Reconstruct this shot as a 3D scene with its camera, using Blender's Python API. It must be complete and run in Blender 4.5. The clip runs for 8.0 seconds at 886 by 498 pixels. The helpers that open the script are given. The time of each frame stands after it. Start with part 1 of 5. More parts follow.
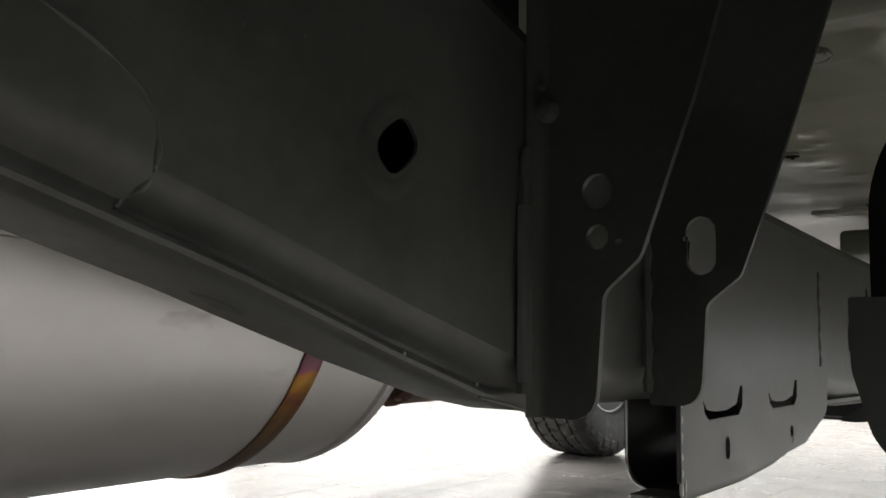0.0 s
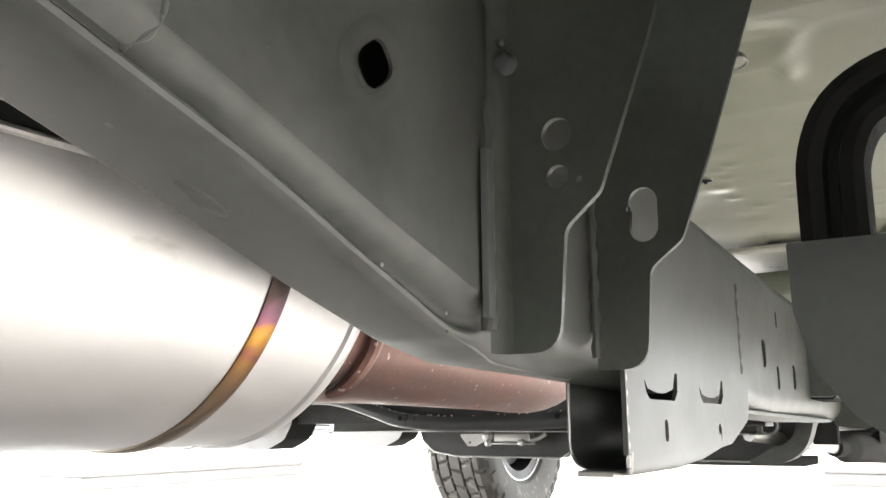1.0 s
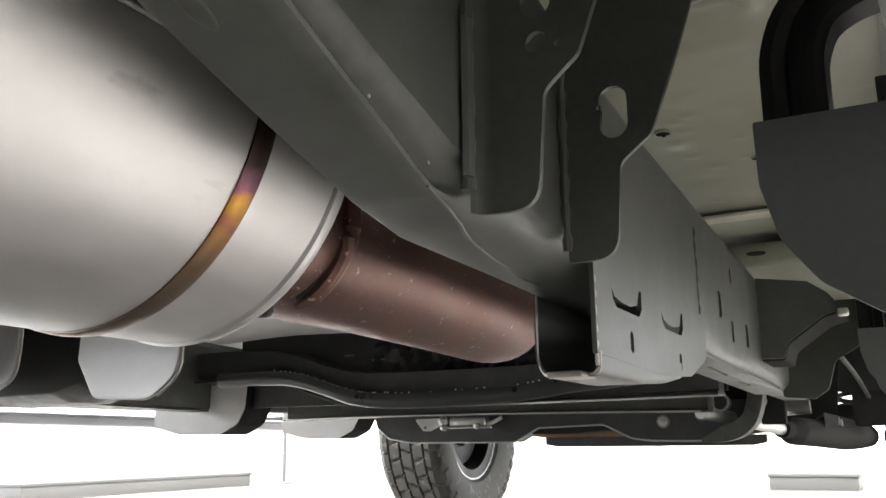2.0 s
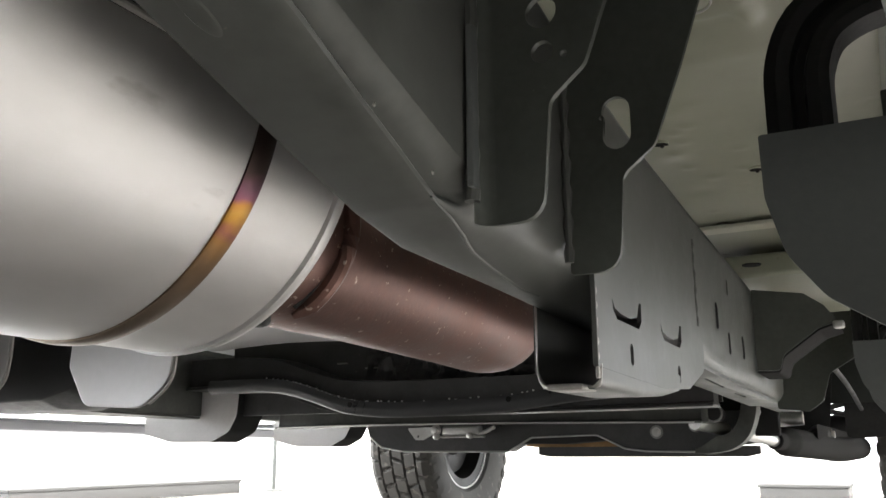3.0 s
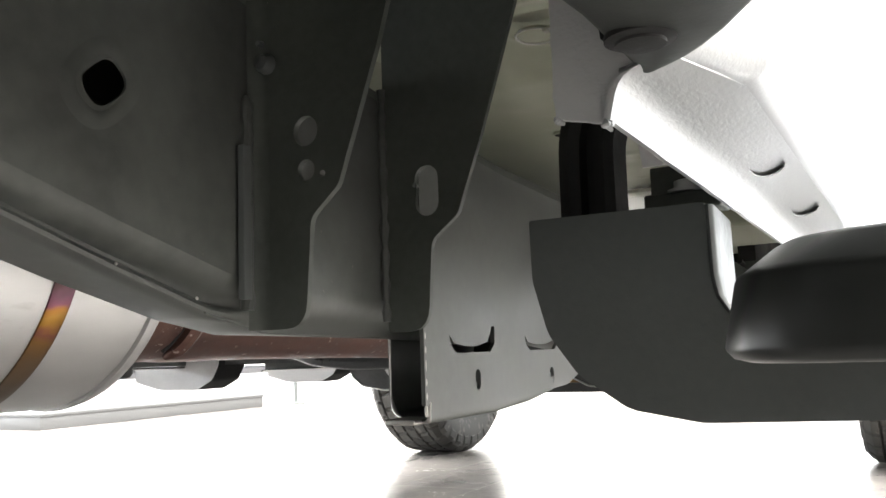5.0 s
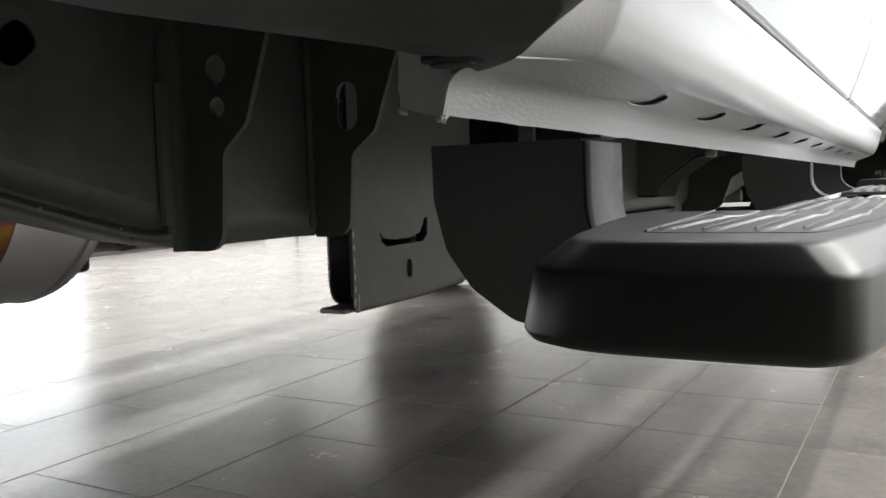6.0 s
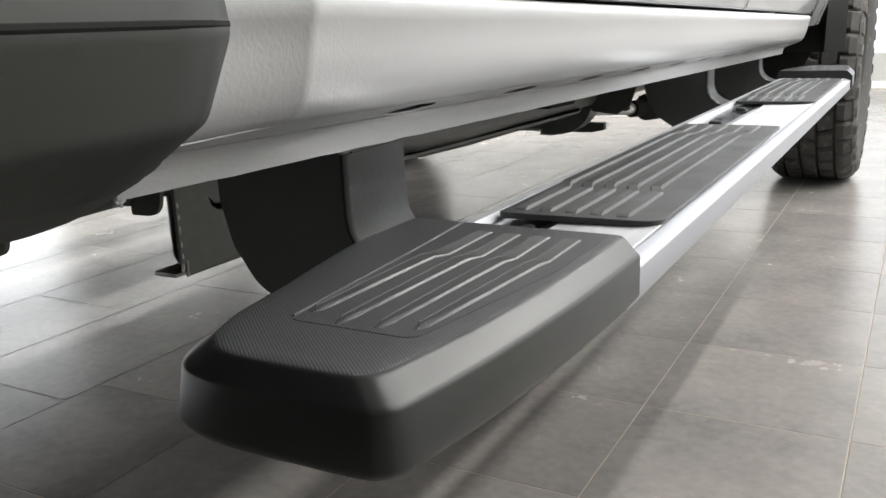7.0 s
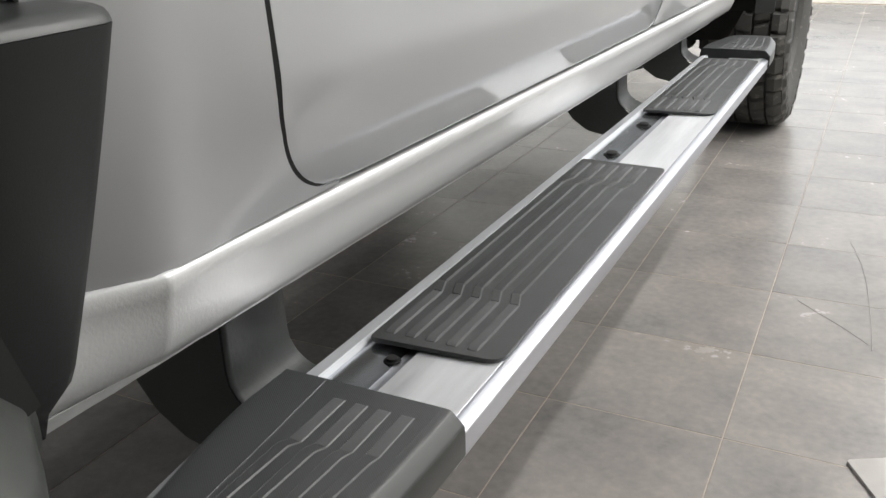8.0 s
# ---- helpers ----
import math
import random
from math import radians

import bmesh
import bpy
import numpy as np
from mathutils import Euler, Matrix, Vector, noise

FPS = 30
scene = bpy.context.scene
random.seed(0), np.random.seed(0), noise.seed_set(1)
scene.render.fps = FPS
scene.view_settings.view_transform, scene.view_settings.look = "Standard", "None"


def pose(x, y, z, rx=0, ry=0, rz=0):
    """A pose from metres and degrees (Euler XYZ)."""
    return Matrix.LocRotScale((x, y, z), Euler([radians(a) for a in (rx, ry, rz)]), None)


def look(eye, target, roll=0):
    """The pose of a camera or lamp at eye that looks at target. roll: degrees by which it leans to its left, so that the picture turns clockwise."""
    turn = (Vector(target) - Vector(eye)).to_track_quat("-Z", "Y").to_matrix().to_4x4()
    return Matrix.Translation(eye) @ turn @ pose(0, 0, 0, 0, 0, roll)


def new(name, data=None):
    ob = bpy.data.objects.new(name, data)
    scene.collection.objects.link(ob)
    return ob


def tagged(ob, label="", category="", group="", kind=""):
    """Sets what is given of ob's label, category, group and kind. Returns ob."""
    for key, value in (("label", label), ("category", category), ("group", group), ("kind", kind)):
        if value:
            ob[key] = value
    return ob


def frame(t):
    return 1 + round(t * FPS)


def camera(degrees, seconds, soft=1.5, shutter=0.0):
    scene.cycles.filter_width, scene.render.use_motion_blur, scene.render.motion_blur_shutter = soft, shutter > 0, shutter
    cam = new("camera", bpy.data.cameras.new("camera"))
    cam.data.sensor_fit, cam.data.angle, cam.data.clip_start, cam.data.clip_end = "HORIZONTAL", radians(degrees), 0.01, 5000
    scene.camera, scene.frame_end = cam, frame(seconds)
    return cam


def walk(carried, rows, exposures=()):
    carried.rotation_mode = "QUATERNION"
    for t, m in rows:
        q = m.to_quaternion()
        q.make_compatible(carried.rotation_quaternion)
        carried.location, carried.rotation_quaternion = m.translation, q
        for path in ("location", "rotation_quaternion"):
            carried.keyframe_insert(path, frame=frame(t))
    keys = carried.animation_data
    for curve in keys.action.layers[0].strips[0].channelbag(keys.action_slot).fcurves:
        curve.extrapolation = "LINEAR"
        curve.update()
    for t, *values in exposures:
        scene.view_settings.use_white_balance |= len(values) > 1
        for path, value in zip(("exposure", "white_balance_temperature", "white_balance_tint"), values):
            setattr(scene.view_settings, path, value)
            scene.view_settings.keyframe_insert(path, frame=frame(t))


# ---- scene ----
cam = camera(54.4, 8.0)
PATH = [
    (0, (0.041, 0.453, 0.498), (-1.178, 2.024, 0.705), 0.7),
    (0.5, (0.023, 0.444, 0.479), (-1.073, 2.077, 0.839), -0.2),
    (1, (0.012, 0.438, 0.421), (-1.005, 2.112, 0.825), -0.4),
    (1.5, (-0.011, 0.431, 0.369), (-0.964, 2.137, 0.797), -1.2),
    (1.7, (-0.008, 0.434, 0.347), (-0.931, 2.153, 0.786), -1.4),
    (2.8, (-0.011, 0.449, 0.333), (-0.929, 2.17, 0.778), 0.8),
    (3, (-0.016, 0.443, 0.342), (-0.911, 2.172, 0.801), -0.3),
    (3.5, (0.005, 0.436, 0.386), (-0.893, 2.165, 0.838), -0.9),
    (4, (0.048, 0.451, 0.41), (-0.877, 2.171, 0.843), -1.3),
    (4.5, (0.094, 0.451, 0.425), (-0.849, 2.172, 0.807), -1.5),
    (4.7, (0.118, 0.452, 0.43), (-0.836, 2.177, 0.771), -1.9),
    (5.8, (0.21, 0.435, 0.487), (-0.781, 2.17, 0.385), -1.9),
    (6, (0.234, 0.434, 0.5), (-0.758, 2.163, 0.338), -2.0),
    (6.5, (0.303, 0.461, 0.545), (-0.677, 2.177, 0.237), -2.2),
    (6.7, (0.324, 0.473, 0.563), (-0.642, 2.185, 0.192), -2.1),
    (7, (0.374, 0.489, 0.603), (-0.566, 2.18, 0.097), -2.2),
    (7.5, (0.456, 0.498, 0.733), (-0.446, 2.158, 0.076), -1.9),
    (8, (0.466, 0.503, 0.823), (-0.374, 2.154, 0.068), -1.6),
]
EXPOSURES = [(0.0, 0.3), (0.2, 1.3), (0.5, 2.7), (0.7, 2.85), (1.0, 2.78), (1.7, 1.95), (2.8, 1.55), (3.5, 1.68), (4.0, 2.0), (4.7, 2.25), (5.5, 0.25), (5.8, -0.2), (6.5, -0.1), (7.3, -0.2), (8.0, -0.38)]
walk(cam, [(t, look(eye, target, roll)) for t, eye, target, roll in PATH], EXPOSURES)

# ---- world and light ----
world = bpy.data.worlds.new("world")
world.use_nodes = True
scene.world = world
world.node_tree.nodes["Background"].inputs["Color"].default_value = (0.9, 0.95, 1.0, 1)
world.node_tree.nodes["Background"].inputs["Strength"].default_value = 0.3
CEIL = 3.2


def area(name, at, target, sx, sy, watts, colour=(1, 1, 1)):
    lamp = bpy.data.lights.new(name, "AREA")
    lamp.shape, lamp.size, lamp.size_y, lamp.energy, lamp.color = "RECTANGLE", sx, sy, watts, colour
    ob = new(name, lamp)
    ob.matrix_world = look(at, target)
    return ob


LAMP_ROWS = [(1.25, 0.10, 150), (2.3, 0.26, 260), (4.2, 0.14, 160), (-3.2, 0.30, 260), (-5.6, 0.30, 260)]
for lx, wide, watts in LAMP_ROWS:
    ob = area("tube_light", (lx, 4.1, CEIL - 0.13), (lx, 4.1, 0), wide, 6.0, watts, (1.0, 0.985, 0.955))
area("window_light", (-8.8, 1.2, 1.55), (0, 1.2, 1.3), 12.0, 2.5, 170, (0.95, 0.98, 1.0))
area("window_light", (2.0, 7.8, 1.45), (2.0, 0, 1.0), 6.0, 2.2, 25, (0.95, 0.98, 1.0))

# ---- materials ----


def mat(name, base, rough=0.5, metal=0.0, var=0.15, scale=6.0, fine=90.0, bump=0.05, bump_scale=180.0, rvar=0.12,
        stretch=(1, 1, 1), tint=None, coat=0.0, coat_rough=0.055, dirt=None, dist=0.001, random_value=0.0, weave=0.0, spec=0.5, fade=None):
    """A principled surface with colour variation at two scales, uneven gloss and fine relief."""
    m = bpy.data.materials.new(name)
    m.use_nodes = True
    n, l = m.node_tree.nodes, m.node_tree.links
    p = n["Principled BSDF"]
    tc = n.new("ShaderNodeTexCoord")
    mp = n.new("ShaderNodeMapping")
    mp.inputs["Scale"].default_value = stretch
    l.new(tc.outputs["Object"], mp.inputs["Vector"])

    def noise_tex(sc, detail=4.0):
        t = n.new("ShaderNodeTexNoise")
        t.inputs["Scale"].default_value, t.inputs["Detail"].default_value = sc, detail
        l.new(mp.outputs["Vector"], t.inputs["Vector"])
        return t
    big, small = noise_tex(scale), noise_tex(fine, 6.0)
    add = n.new("ShaderNodeMath")
    add.operation = "MULTIPLY_ADD"
    l.new(big.outputs["Fac"], add.inputs[0])
    add.inputs[1].default_value = 0.65
    mul = n.new("ShaderNodeMath")
    mul.operation = "MULTIPLY"
    l.new(small.outputs["Fac"], mul.inputs[0])
    mul.inputs[1].default_value = 0.35
    l.new(mul.outputs[0], add.inputs[2])
    ramp = n.new("ShaderNodeValToRGB")
    dark = tint or tuple(c * (1 - var) for c in base)
    light = tuple(min(1, c * (1 + var)) for c in base)
    ramp.color_ramp.elements[0].position, ramp.color_ramp.elements[1].position = 0.3, 0.7
    ramp.color_ramp.elements[0].color, ramp.color_ramp.elements[1].color = (*dark, 1), (*light, 1)
    l.new(add.outputs[0], ramp.inputs["Fac"])
    colour = ramp.outputs["Color"]
    if random_value:
        info = n.new("ShaderNodeObjectInfo")
        rng = n.new("ShaderNodeMapRange")
        rng.inputs["To Min"].default_value, rng.inputs["To Max"].default_value = 1 - random_value, 1 + random_value
        l.new(info.outputs["Random"], rng.inputs["Value"])
        far = n.new("ShaderNodeMath")
        far.operation = "MULTIPLY"
        far.inputs[1].default_value = 5.0
        l.new(info.outputs["Random"], far.inputs[0])
        l.new(far.outputs[0], mp.inputs["Location"])
        hsv = n.new("ShaderNodeHueSaturation")
        l.new(rng.outputs["Result"], hsv.inputs["Value"])
        l.new(colour, hsv.inputs["Color"])
        colour = hsv.outputs["Color"]
    if dirt:
        spots = noise_tex(dirt[1], 8.0)
        cut = n.new("ShaderNodeMapRange")
        cut.inputs["From Min"].default_value, cut.inputs["From Max"].default_value = dirt[2], dirt[2] + 0.06
        l.new(spots.outputs["Fac"], cut.inputs["Value"])
        mix = n.new("ShaderNodeMix")
        mix.data_type = "RGBA"
        l.new(cut.outputs["Result"], mix.inputs["Factor"])
        l.new(colour, mix.inputs[6])
        mix.inputs[7].default_value = (*dirt[0], 1)
        colour = mix.outputs[2]
    l.new(colour, p.inputs["Base Color"])
    rr = n.new("ShaderNodeMapRange")
    rr.inputs["To Min"].default_value, rr.inputs["To Max"].default_value = max(0.02, rough - rvar), min(1, rough + rvar)
    rr.inputs["From Min"].default_value, rr.inputs["From Max"].default_value = 0.3, 0.7
    l.new(add.outputs[0], rr.inputs["Value"])
    l.new(rr.outputs["Result"], p.inputs["Roughness"])
    p.inputs["Metallic"].default_value = metal
    p.inputs["Specular IOR Level"].default_value = spec
    if coat:
        p.inputs["Coat Weight"].default_value, p.inputs["Coat Roughness"].default_value = coat, coat_rough
    if bump:
        b = n.new("ShaderNodeBump")
        b.inputs["Strength"].default_value, b.inputs["Distance"].default_value = min(1.0, bump * 4), dist
        bt = noise_tex(bump_scale, 3.0)
        l.new(bt.outputs["Fac"], b.inputs["Height"])
        if fade:
            along = n.new("ShaderNodeSeparateXYZ")
            l.new(tc.outputs["Object"], along.inputs[0])
            ease = n.new("ShaderNodeMapRange")
            ease.inputs["From Min"].default_value, ease.inputs["From Max"].default_value = fade[0], fade[1]
            ease.inputs["To Min"].default_value, ease.inputs["To Max"].default_value = min(1.0, bump * 4), 0.01
            l.new(along.outputs["Y"], ease.inputs["Value"])
            l.new(ease.outputs["Result"], b.inputs["Strength"])
            gloss = n.new("ShaderNodeMapRange")
            gloss.inputs["From Min"].default_value, gloss.inputs["From Max"].default_value = fade[0], fade[1]
            gloss.inputs["To Min"].default_value, gloss.inputs["To Max"].default_value = 0.05, 1.0
            l.new(along.outputs["Y"], gloss.inputs["Value"])
            l.new(gloss.outputs["Result"], p.inputs["Coat Weight"])
        l.new(b.outputs["Normal"], p.inputs["Normal"])
        if weave:
            turn = n.new("ShaderNodeMapping")
            turn.inputs["Rotation"].default_value = (0.0, 0.0, -0.85)
            l.new(tc.outputs["Object"], turn.inputs["Vector"])
            wave = n.new("ShaderNodeTexWave")
            wave.inputs["Scale"].default_value = weave
            l.new(turn.outputs["Vector"], wave.inputs["Vector"])
            b2 = n.new("ShaderNodeBump")
            b2.inputs["Strength"].default_value, b2.inputs["Distance"].default_value = 0.22, 0.0004
            thread = n.new("ShaderNodeMix")
            thread.data_type = "RGBA"
            l.new(wave.outputs["Fac"], thread.inputs["Factor"])
            thread.inputs[6].default_value, thread.inputs[7].default_value = (*[c * 0.76 for c in base], 1), (*[c * 1.26 for c in base], 1)
            l.new(thread.outputs[2], p.inputs["Base Color"])
            l.new(wave.outputs["Fac"], b2.inputs["Height"])
            l.new(b.outputs["Normal"], b2.inputs["Normal"])
            l.new(b2.outputs["Normal"], p.inputs["Normal"])
    return m


M_FRAME = mat("black_chassis_coat", (0.078, 0.082, 0.076), 0.47, 0.0, 0.30, 16, 90, 0.02, 90, 0.10, spec=0.38, dirt=((0.15, 0.14, 0.12), 150, 0.72))
M_PLATE = mat("dark_grey_coated_plate", (0.086, 0.093, 0.091), 0.5, 0.0, 0.12, 9, 160, 0.05, 300, 0.06, spec=0.35)
M_BRACKET = mat("black_bracket_coat", (0.070, 0.077, 0.068), 0.5, 0.0, 0.25, 12, 150, 0.05, 260, 0.1, spec=0.3, dirt=((0.2, 0.2, 0.18), 260, 0.74))
M_EDGE = mat("bare_grey_steel", (0.34, 0.33, 0.31), 0.42, 0.7, 0.2, 30, 200, 0.06, 300)
M_STEEL = mat("satin_stainless", (0.60, 0.595, 0.59), 0.52, 1.0, 0.11, 9, 55, 0.03, 160, 0.09, stretch=(1, 0.4, 1), dirt=((0.44, 0.43, 0.42), 24, 0.66))
M_HEAT = mat("heat_tinted_steel", (0.42, 0.20, 0.05), 0.42, 1.0, 0.1, 26, 120, 0.0, 200, 0.05)
M_PIPE = mat("brown_oxidised_steel", (0.185, 0.100, 0.080), 0.45, 0.75, 0.30, 9, 110, 0.05, 220, 0.14, tint=(0.120, 0.070, 0.060), dirt=((0.50, 0.40, 0.35), 150, 0.655))
M_PAN = mat("beige_sealed_floor_pan", (0.31, 0.32, 0.25), 0.30, 0.0, 0.08, 4, 40, 0.006, 14, 0.03, dist=0.004)
M_SEALER = mat("pale_floor_sealer", (0.60, 0.59, 0.50), 0.5, 0.0, 0.12, 14, 120, 0.05, 180)
M_MATT = mat("matt_black_casting", (0.020, 0.020, 0.020), 0.85, 0.0, 0.3, 14, 120, 0.08, 180, 0.1, spec=0.08)
# far paler than the near brackets' M_PLATE: light on the faces put into colour
M_BRIGHTCOAT = mat("light_grey_coat", (0.55, 0.55, 0.555), 0.5, 0.0, 0.1, 12, 150, 0.04, 240)
M_PAINT = mat("silver_metallic_paint", (0.395, 0.404, 0.415), 0.55, 0.6, 0.02, 3, 900, 0.0, 1400, 0.02, coat=1.0)
M_CHIP = mat("silver_stone_chip_coat", (0.50, 0.507, 0.512), 0.42, 0.22, 0.03, 8, 200, 0.06, 470, 0.03, coat=0.25, coat_rough=0.2, dist=0.0008, stretch=(1, 0.9, 0.7), fade=(0.82, 1.06))
M_SEAM = mat("silver_sealed_seam_coat", (0.50, 0.508, 0.512), 0.45, 0.15, 0.05, 9, 200, 0.11, 420, 0.04, dist=0.0008, stretch=(1, 0.42, 1.2))
M_PLASTIC = mat("black_textured_plastic", (0.012, 0.0135, 0.013), 0.5, 0.0, 0.2, 7, 240, 0.04, 900, 0.06, dist=0.0005, spec=0.22)
M_LINER = mat("black_liner_plastic", (0.017, 0.0185, 0.017), 0.5, 0.0, 0.2, 14, 120, 0.012, 420, 0.08, spec=0.18, dirt=((0.045, 0.05, 0.043), 130, 0.74))
M_PRIMER = mat("pale_grey_primer", (0.72, 0.72, 0.72), 0.55, 0.0, 0.06, 12, 150, 0.06, 260)
M_MOULD = mat("scuffed_black_moulding", (0.030, 0.0325, 0.0295), 0.48, 0.0, 0.2, 14, 120, 0.012, 420, 0.08, spec=0.3, dirt=((0.06, 0.065, 0.058), 130, 0.74))
M_PAD = mat("charcoal_rubber_tread", (0.043, 0.045, 0.045), 0.38, 0.0, 0.12, 20, 300, 0.12, 1100, 0.08, dist=0.0005)
M_RIB = mat("worn_grey_rubber_rib", (0.070, 0.071, 0.073), 0.45, 0.0, 0.1, 20, 300, 0.05, 900)
M_ALU = mat("brushed_aluminium", (0.46, 0.475, 0.515), 0.36, 1.0, 0.04, 5, 120, 0.02, 300, 0.05, stretch=(1, 0.08, 1))
M_CHROME = mat("polished_aluminium", (0.60, 0.62, 0.66), 0.20, 1.0, 0.25, 30, 60, 0.02, 60, 0.1, stretch=(1, 0.15, 1))
M_TYRE = mat("black_tyre_rubber", (0.045, 0.044, 0.041), 0.72, 0.0, 0.3, 12, 140, 0.12, 160, 0.1, dirt=((0.10, 0.095, 0.085), 30, 0.6))
M_DARK = mat("black_running_gear", (0.022, 0.022, 0.022), 0.5, 0.0, 0.3, 14, 120, 0.08, 180, 0.12, spec=0.22)
# paler copy of the board's aluminium: ceiling reflection put into colour
M_BRUSH_LIT = mat("coarse_brushed_aluminium", (0.86, 0.87, 0.89), 0.46, 1.0, 0.10, 30, 160, 0.03, 260, 0.08, stretch=(1, 0.1, 1))
M_CAPSIDE = mat("glossy_black_cap_side", (0.022, 0.0240, 0.0230), 0.35, 0.0, 0.1, 12, 160, 0.008, 500, 0.02, dist=0.0003, spec=0.38, dirt=((0.04, 0.045, 0.04), 120, 0.76))
M_ALLOY = mat("cast_alloy", (0.55, 0.55, 0.54), 0.4, 0.9, 0.15, 30, 160, 0.08, 220)
M_TILE = mat("grey_porcelain_tile", (0.262, 0.241, 0.224), 0.25, 0.0, 0.10, 5.5, 60, 0.03, 240, 0.03, tint=(0.162, 0.156, 0.151), random_value=0.06)
M_GROUT = mat("tan_grout", (0.33, 0.28, 0.225), 0.8, 0.0, 0.3, 20, 200, 0.1, 300)
M_WALL = mat("white_wall_paint", (0.80, 0.80, 0.78), 0.55, 0.0, 0.04, 1.5, 30, 0.03, 120)
# grey chosen to set how much fill the unseen south wall returns
M_LIGHTBLOCK = mat("dark_grey_wall_paint", (0.13, 0.13, 0.13), 0.6, 0.0, 0.06, 1.5, 30, 0.03, 120)
M_FLANGE = mat("grey_bracket_coat", (0.040, 0.042, 0.044), 0.36, 0.1, 0.15, 10, 150, 0.04, 240)
# darker copy of the bracket coat: the flange's dimmer light put into colour
M_FOLD_DIM = mat("charcoal_bracket_coat", (0.030, 0.033, 0.032), 0.42, 0.0, 0.25, 14, 150, 0.04, 240, spec=0.22)
M_GEAR = mat("worn_black_steel", (0.042, 0.043, 0.043), 0.36, 0.0, 0.35, 18, 120, 0.05, 140, 0.1, dirt=((0.11, 0.11, 0.105), 110, 0.70))
M_GOLD = mat("golden_brown_steel", (0.34, 0.215, 0.105), 0.34, 0.85, 0.35, 14, 90, 0.05, 160, 0.1)
M_RIM = mat("satin_aluminium", (0.52, 0.535, 0.56), 0.45, 0.3, 0.12, 24, 140, 0.03, 220, 0.1, stretch=(1, 0.12, 1))
M_LOOSE = mat("pale_grey_porcelain", (0.30, 0.285, 0.27), 0.3, 0.0, 0.1, 6, 60, 0.03, 240, 0.05)
M_PLINTH = mat("grey_laminate", (0.085, 0.085, 0.085), 0.5, 0.0, 0.06, 3, 30, 0.03, 120)
M_WALLGREY = mat("pale_grey_wall_panel", (0.45, 0.45, 0.44), 0.5, 0.0, 0.06, 1.5, 30, 0.03, 120)
M_CEIL = mat("white_ceiling_paint", (0.6, 0.6, 0.59), 0.7, 0.0, 0.04, 1.5, 30, 0.03, 90)
M_ARM = mat("grey_coated_steel", (0.24, 0.245, 0.24), 0.35, 0.3, 0.12, 12, 150, 0.04, 240)
M_SHIELD = mat("dull_aluminised_steel", (0.42, 0.415, 0.415), 0.4, 0.85, 0.1, 9, 90, 0.04, 160)
M_RUBBER = mat("black_rubber", (0.02, 0.02, 0.02), 0.5, 0.0, 0.2, 30, 150, 0.05, 200, spec=0.25)

M_WEAVE = mat("black_woven_grain_plastic", (0.040, 0.0415, 0.043), 0.37, 0.0, 0.12, 10, 240, 0.04, 900, 0.05, dist=0.0003, weave=215.0, spec=0.5)

# heat colours run round the weld band: nearly black at the top, then purple, straw and dull brown
hn, hl = M_HEAT.node_tree.nodes, M_HEAT.node_tree.links
h_sep, h_tc, h_map, h_ramp = hn.new("ShaderNodeSeparateXYZ"), hn.new("ShaderNodeTexCoord"), hn.new("ShaderNodeMapRange"), hn.new("ShaderNodeValToRGB")
hl.new(h_tc.outputs["Object"], h_sep.inputs[0])
hl.new(h_sep.outputs["Z"], h_map.inputs["Value"])
h_map.inputs["From Min"].default_value, h_map.inputs["From Max"].default_value = 0.4165, 0.6665
h_ramp.color_ramp.elements[0].color, h_ramp.color_ramp.elements[1].color = (0.20, 0.165, 0.13, 1), (0.05, 0.04, 0.035, 1)
for at, c in ((0.07, (0.21, 0.165, 0.125)), (0.16, (0.24, 0.15, 0.08)), (0.20, (0.28, 0.15, 0.055)), (0.218, (0.24, 0.095, 0.07)), (0.236, (0.38, 0.20, 0.04)), (0.255, (0.42, 0.24, 0.06)), (0.278, (0.42, 0.20, 0.05)), (0.295, (0.24, 0.10, 0.145)), (0.312, (0.16, 0.085, 0.11)), (0.345, (0.075, 0.055, 0.05))):
    h_ramp.color_ramp.elements.new(at).color = (*c, 1)
h_noise, h_add = hn.new("ShaderNodeTexNoise"), hn.new("ShaderNodeMath")
h_noise.inputs["Scale"].default_value = 55.0
hl.new(h_tc.outputs["Object"], h_noise.inputs["Vector"])
h_add.operation, h_add.inputs[1].default_value = "MULTIPLY_ADD", 0.07
hl.new(h_noise.outputs["Fac"], h_add.inputs[0])
hl.new(h_map.outputs["Result"], h_add.inputs[2])
hl.new(h_add.outputs[0], h_ramp.inputs["Fac"])
hl.new(h_ramp.outputs["Color"], hn["Principled BSDF"].inputs["Base Color"])

glow = bpy.data.materials.new("bright_daylight_outside")
glow.use_nodes = True
glow.node_tree.nodes["Principled BSDF"].inputs["Base Color"].default_value = (0, 0, 0, 1)
glow.node_tree.nodes["Principled BSDF"].inputs["Emission Color"].default_value = (0.95, 0.98, 1, 1)
glow.node_tree.nodes["Principled BSDF"].inputs["Emission Strength"].default_value = 3.2

glow_far = glow.copy()
glow_far.name = "pale_daylight_outside"
glow_far.node_tree.nodes["Principled BSDF"].inputs["Emission Strength"].default_value = 1.6

# ---- building helpers ----


def thing(name, at, label, category, group="", kind=""):
    ob = new(name)
    ob.location = at
    ob.empty_display_size = 0.1
    return tagged(ob, label, category, group, kind)


def finish(me, angle=35):
    me.polygons.foreach_set("use_smooth", [True] * len(me.polygons))
    me.set_sharp_from_angle(angle=radians(angle))


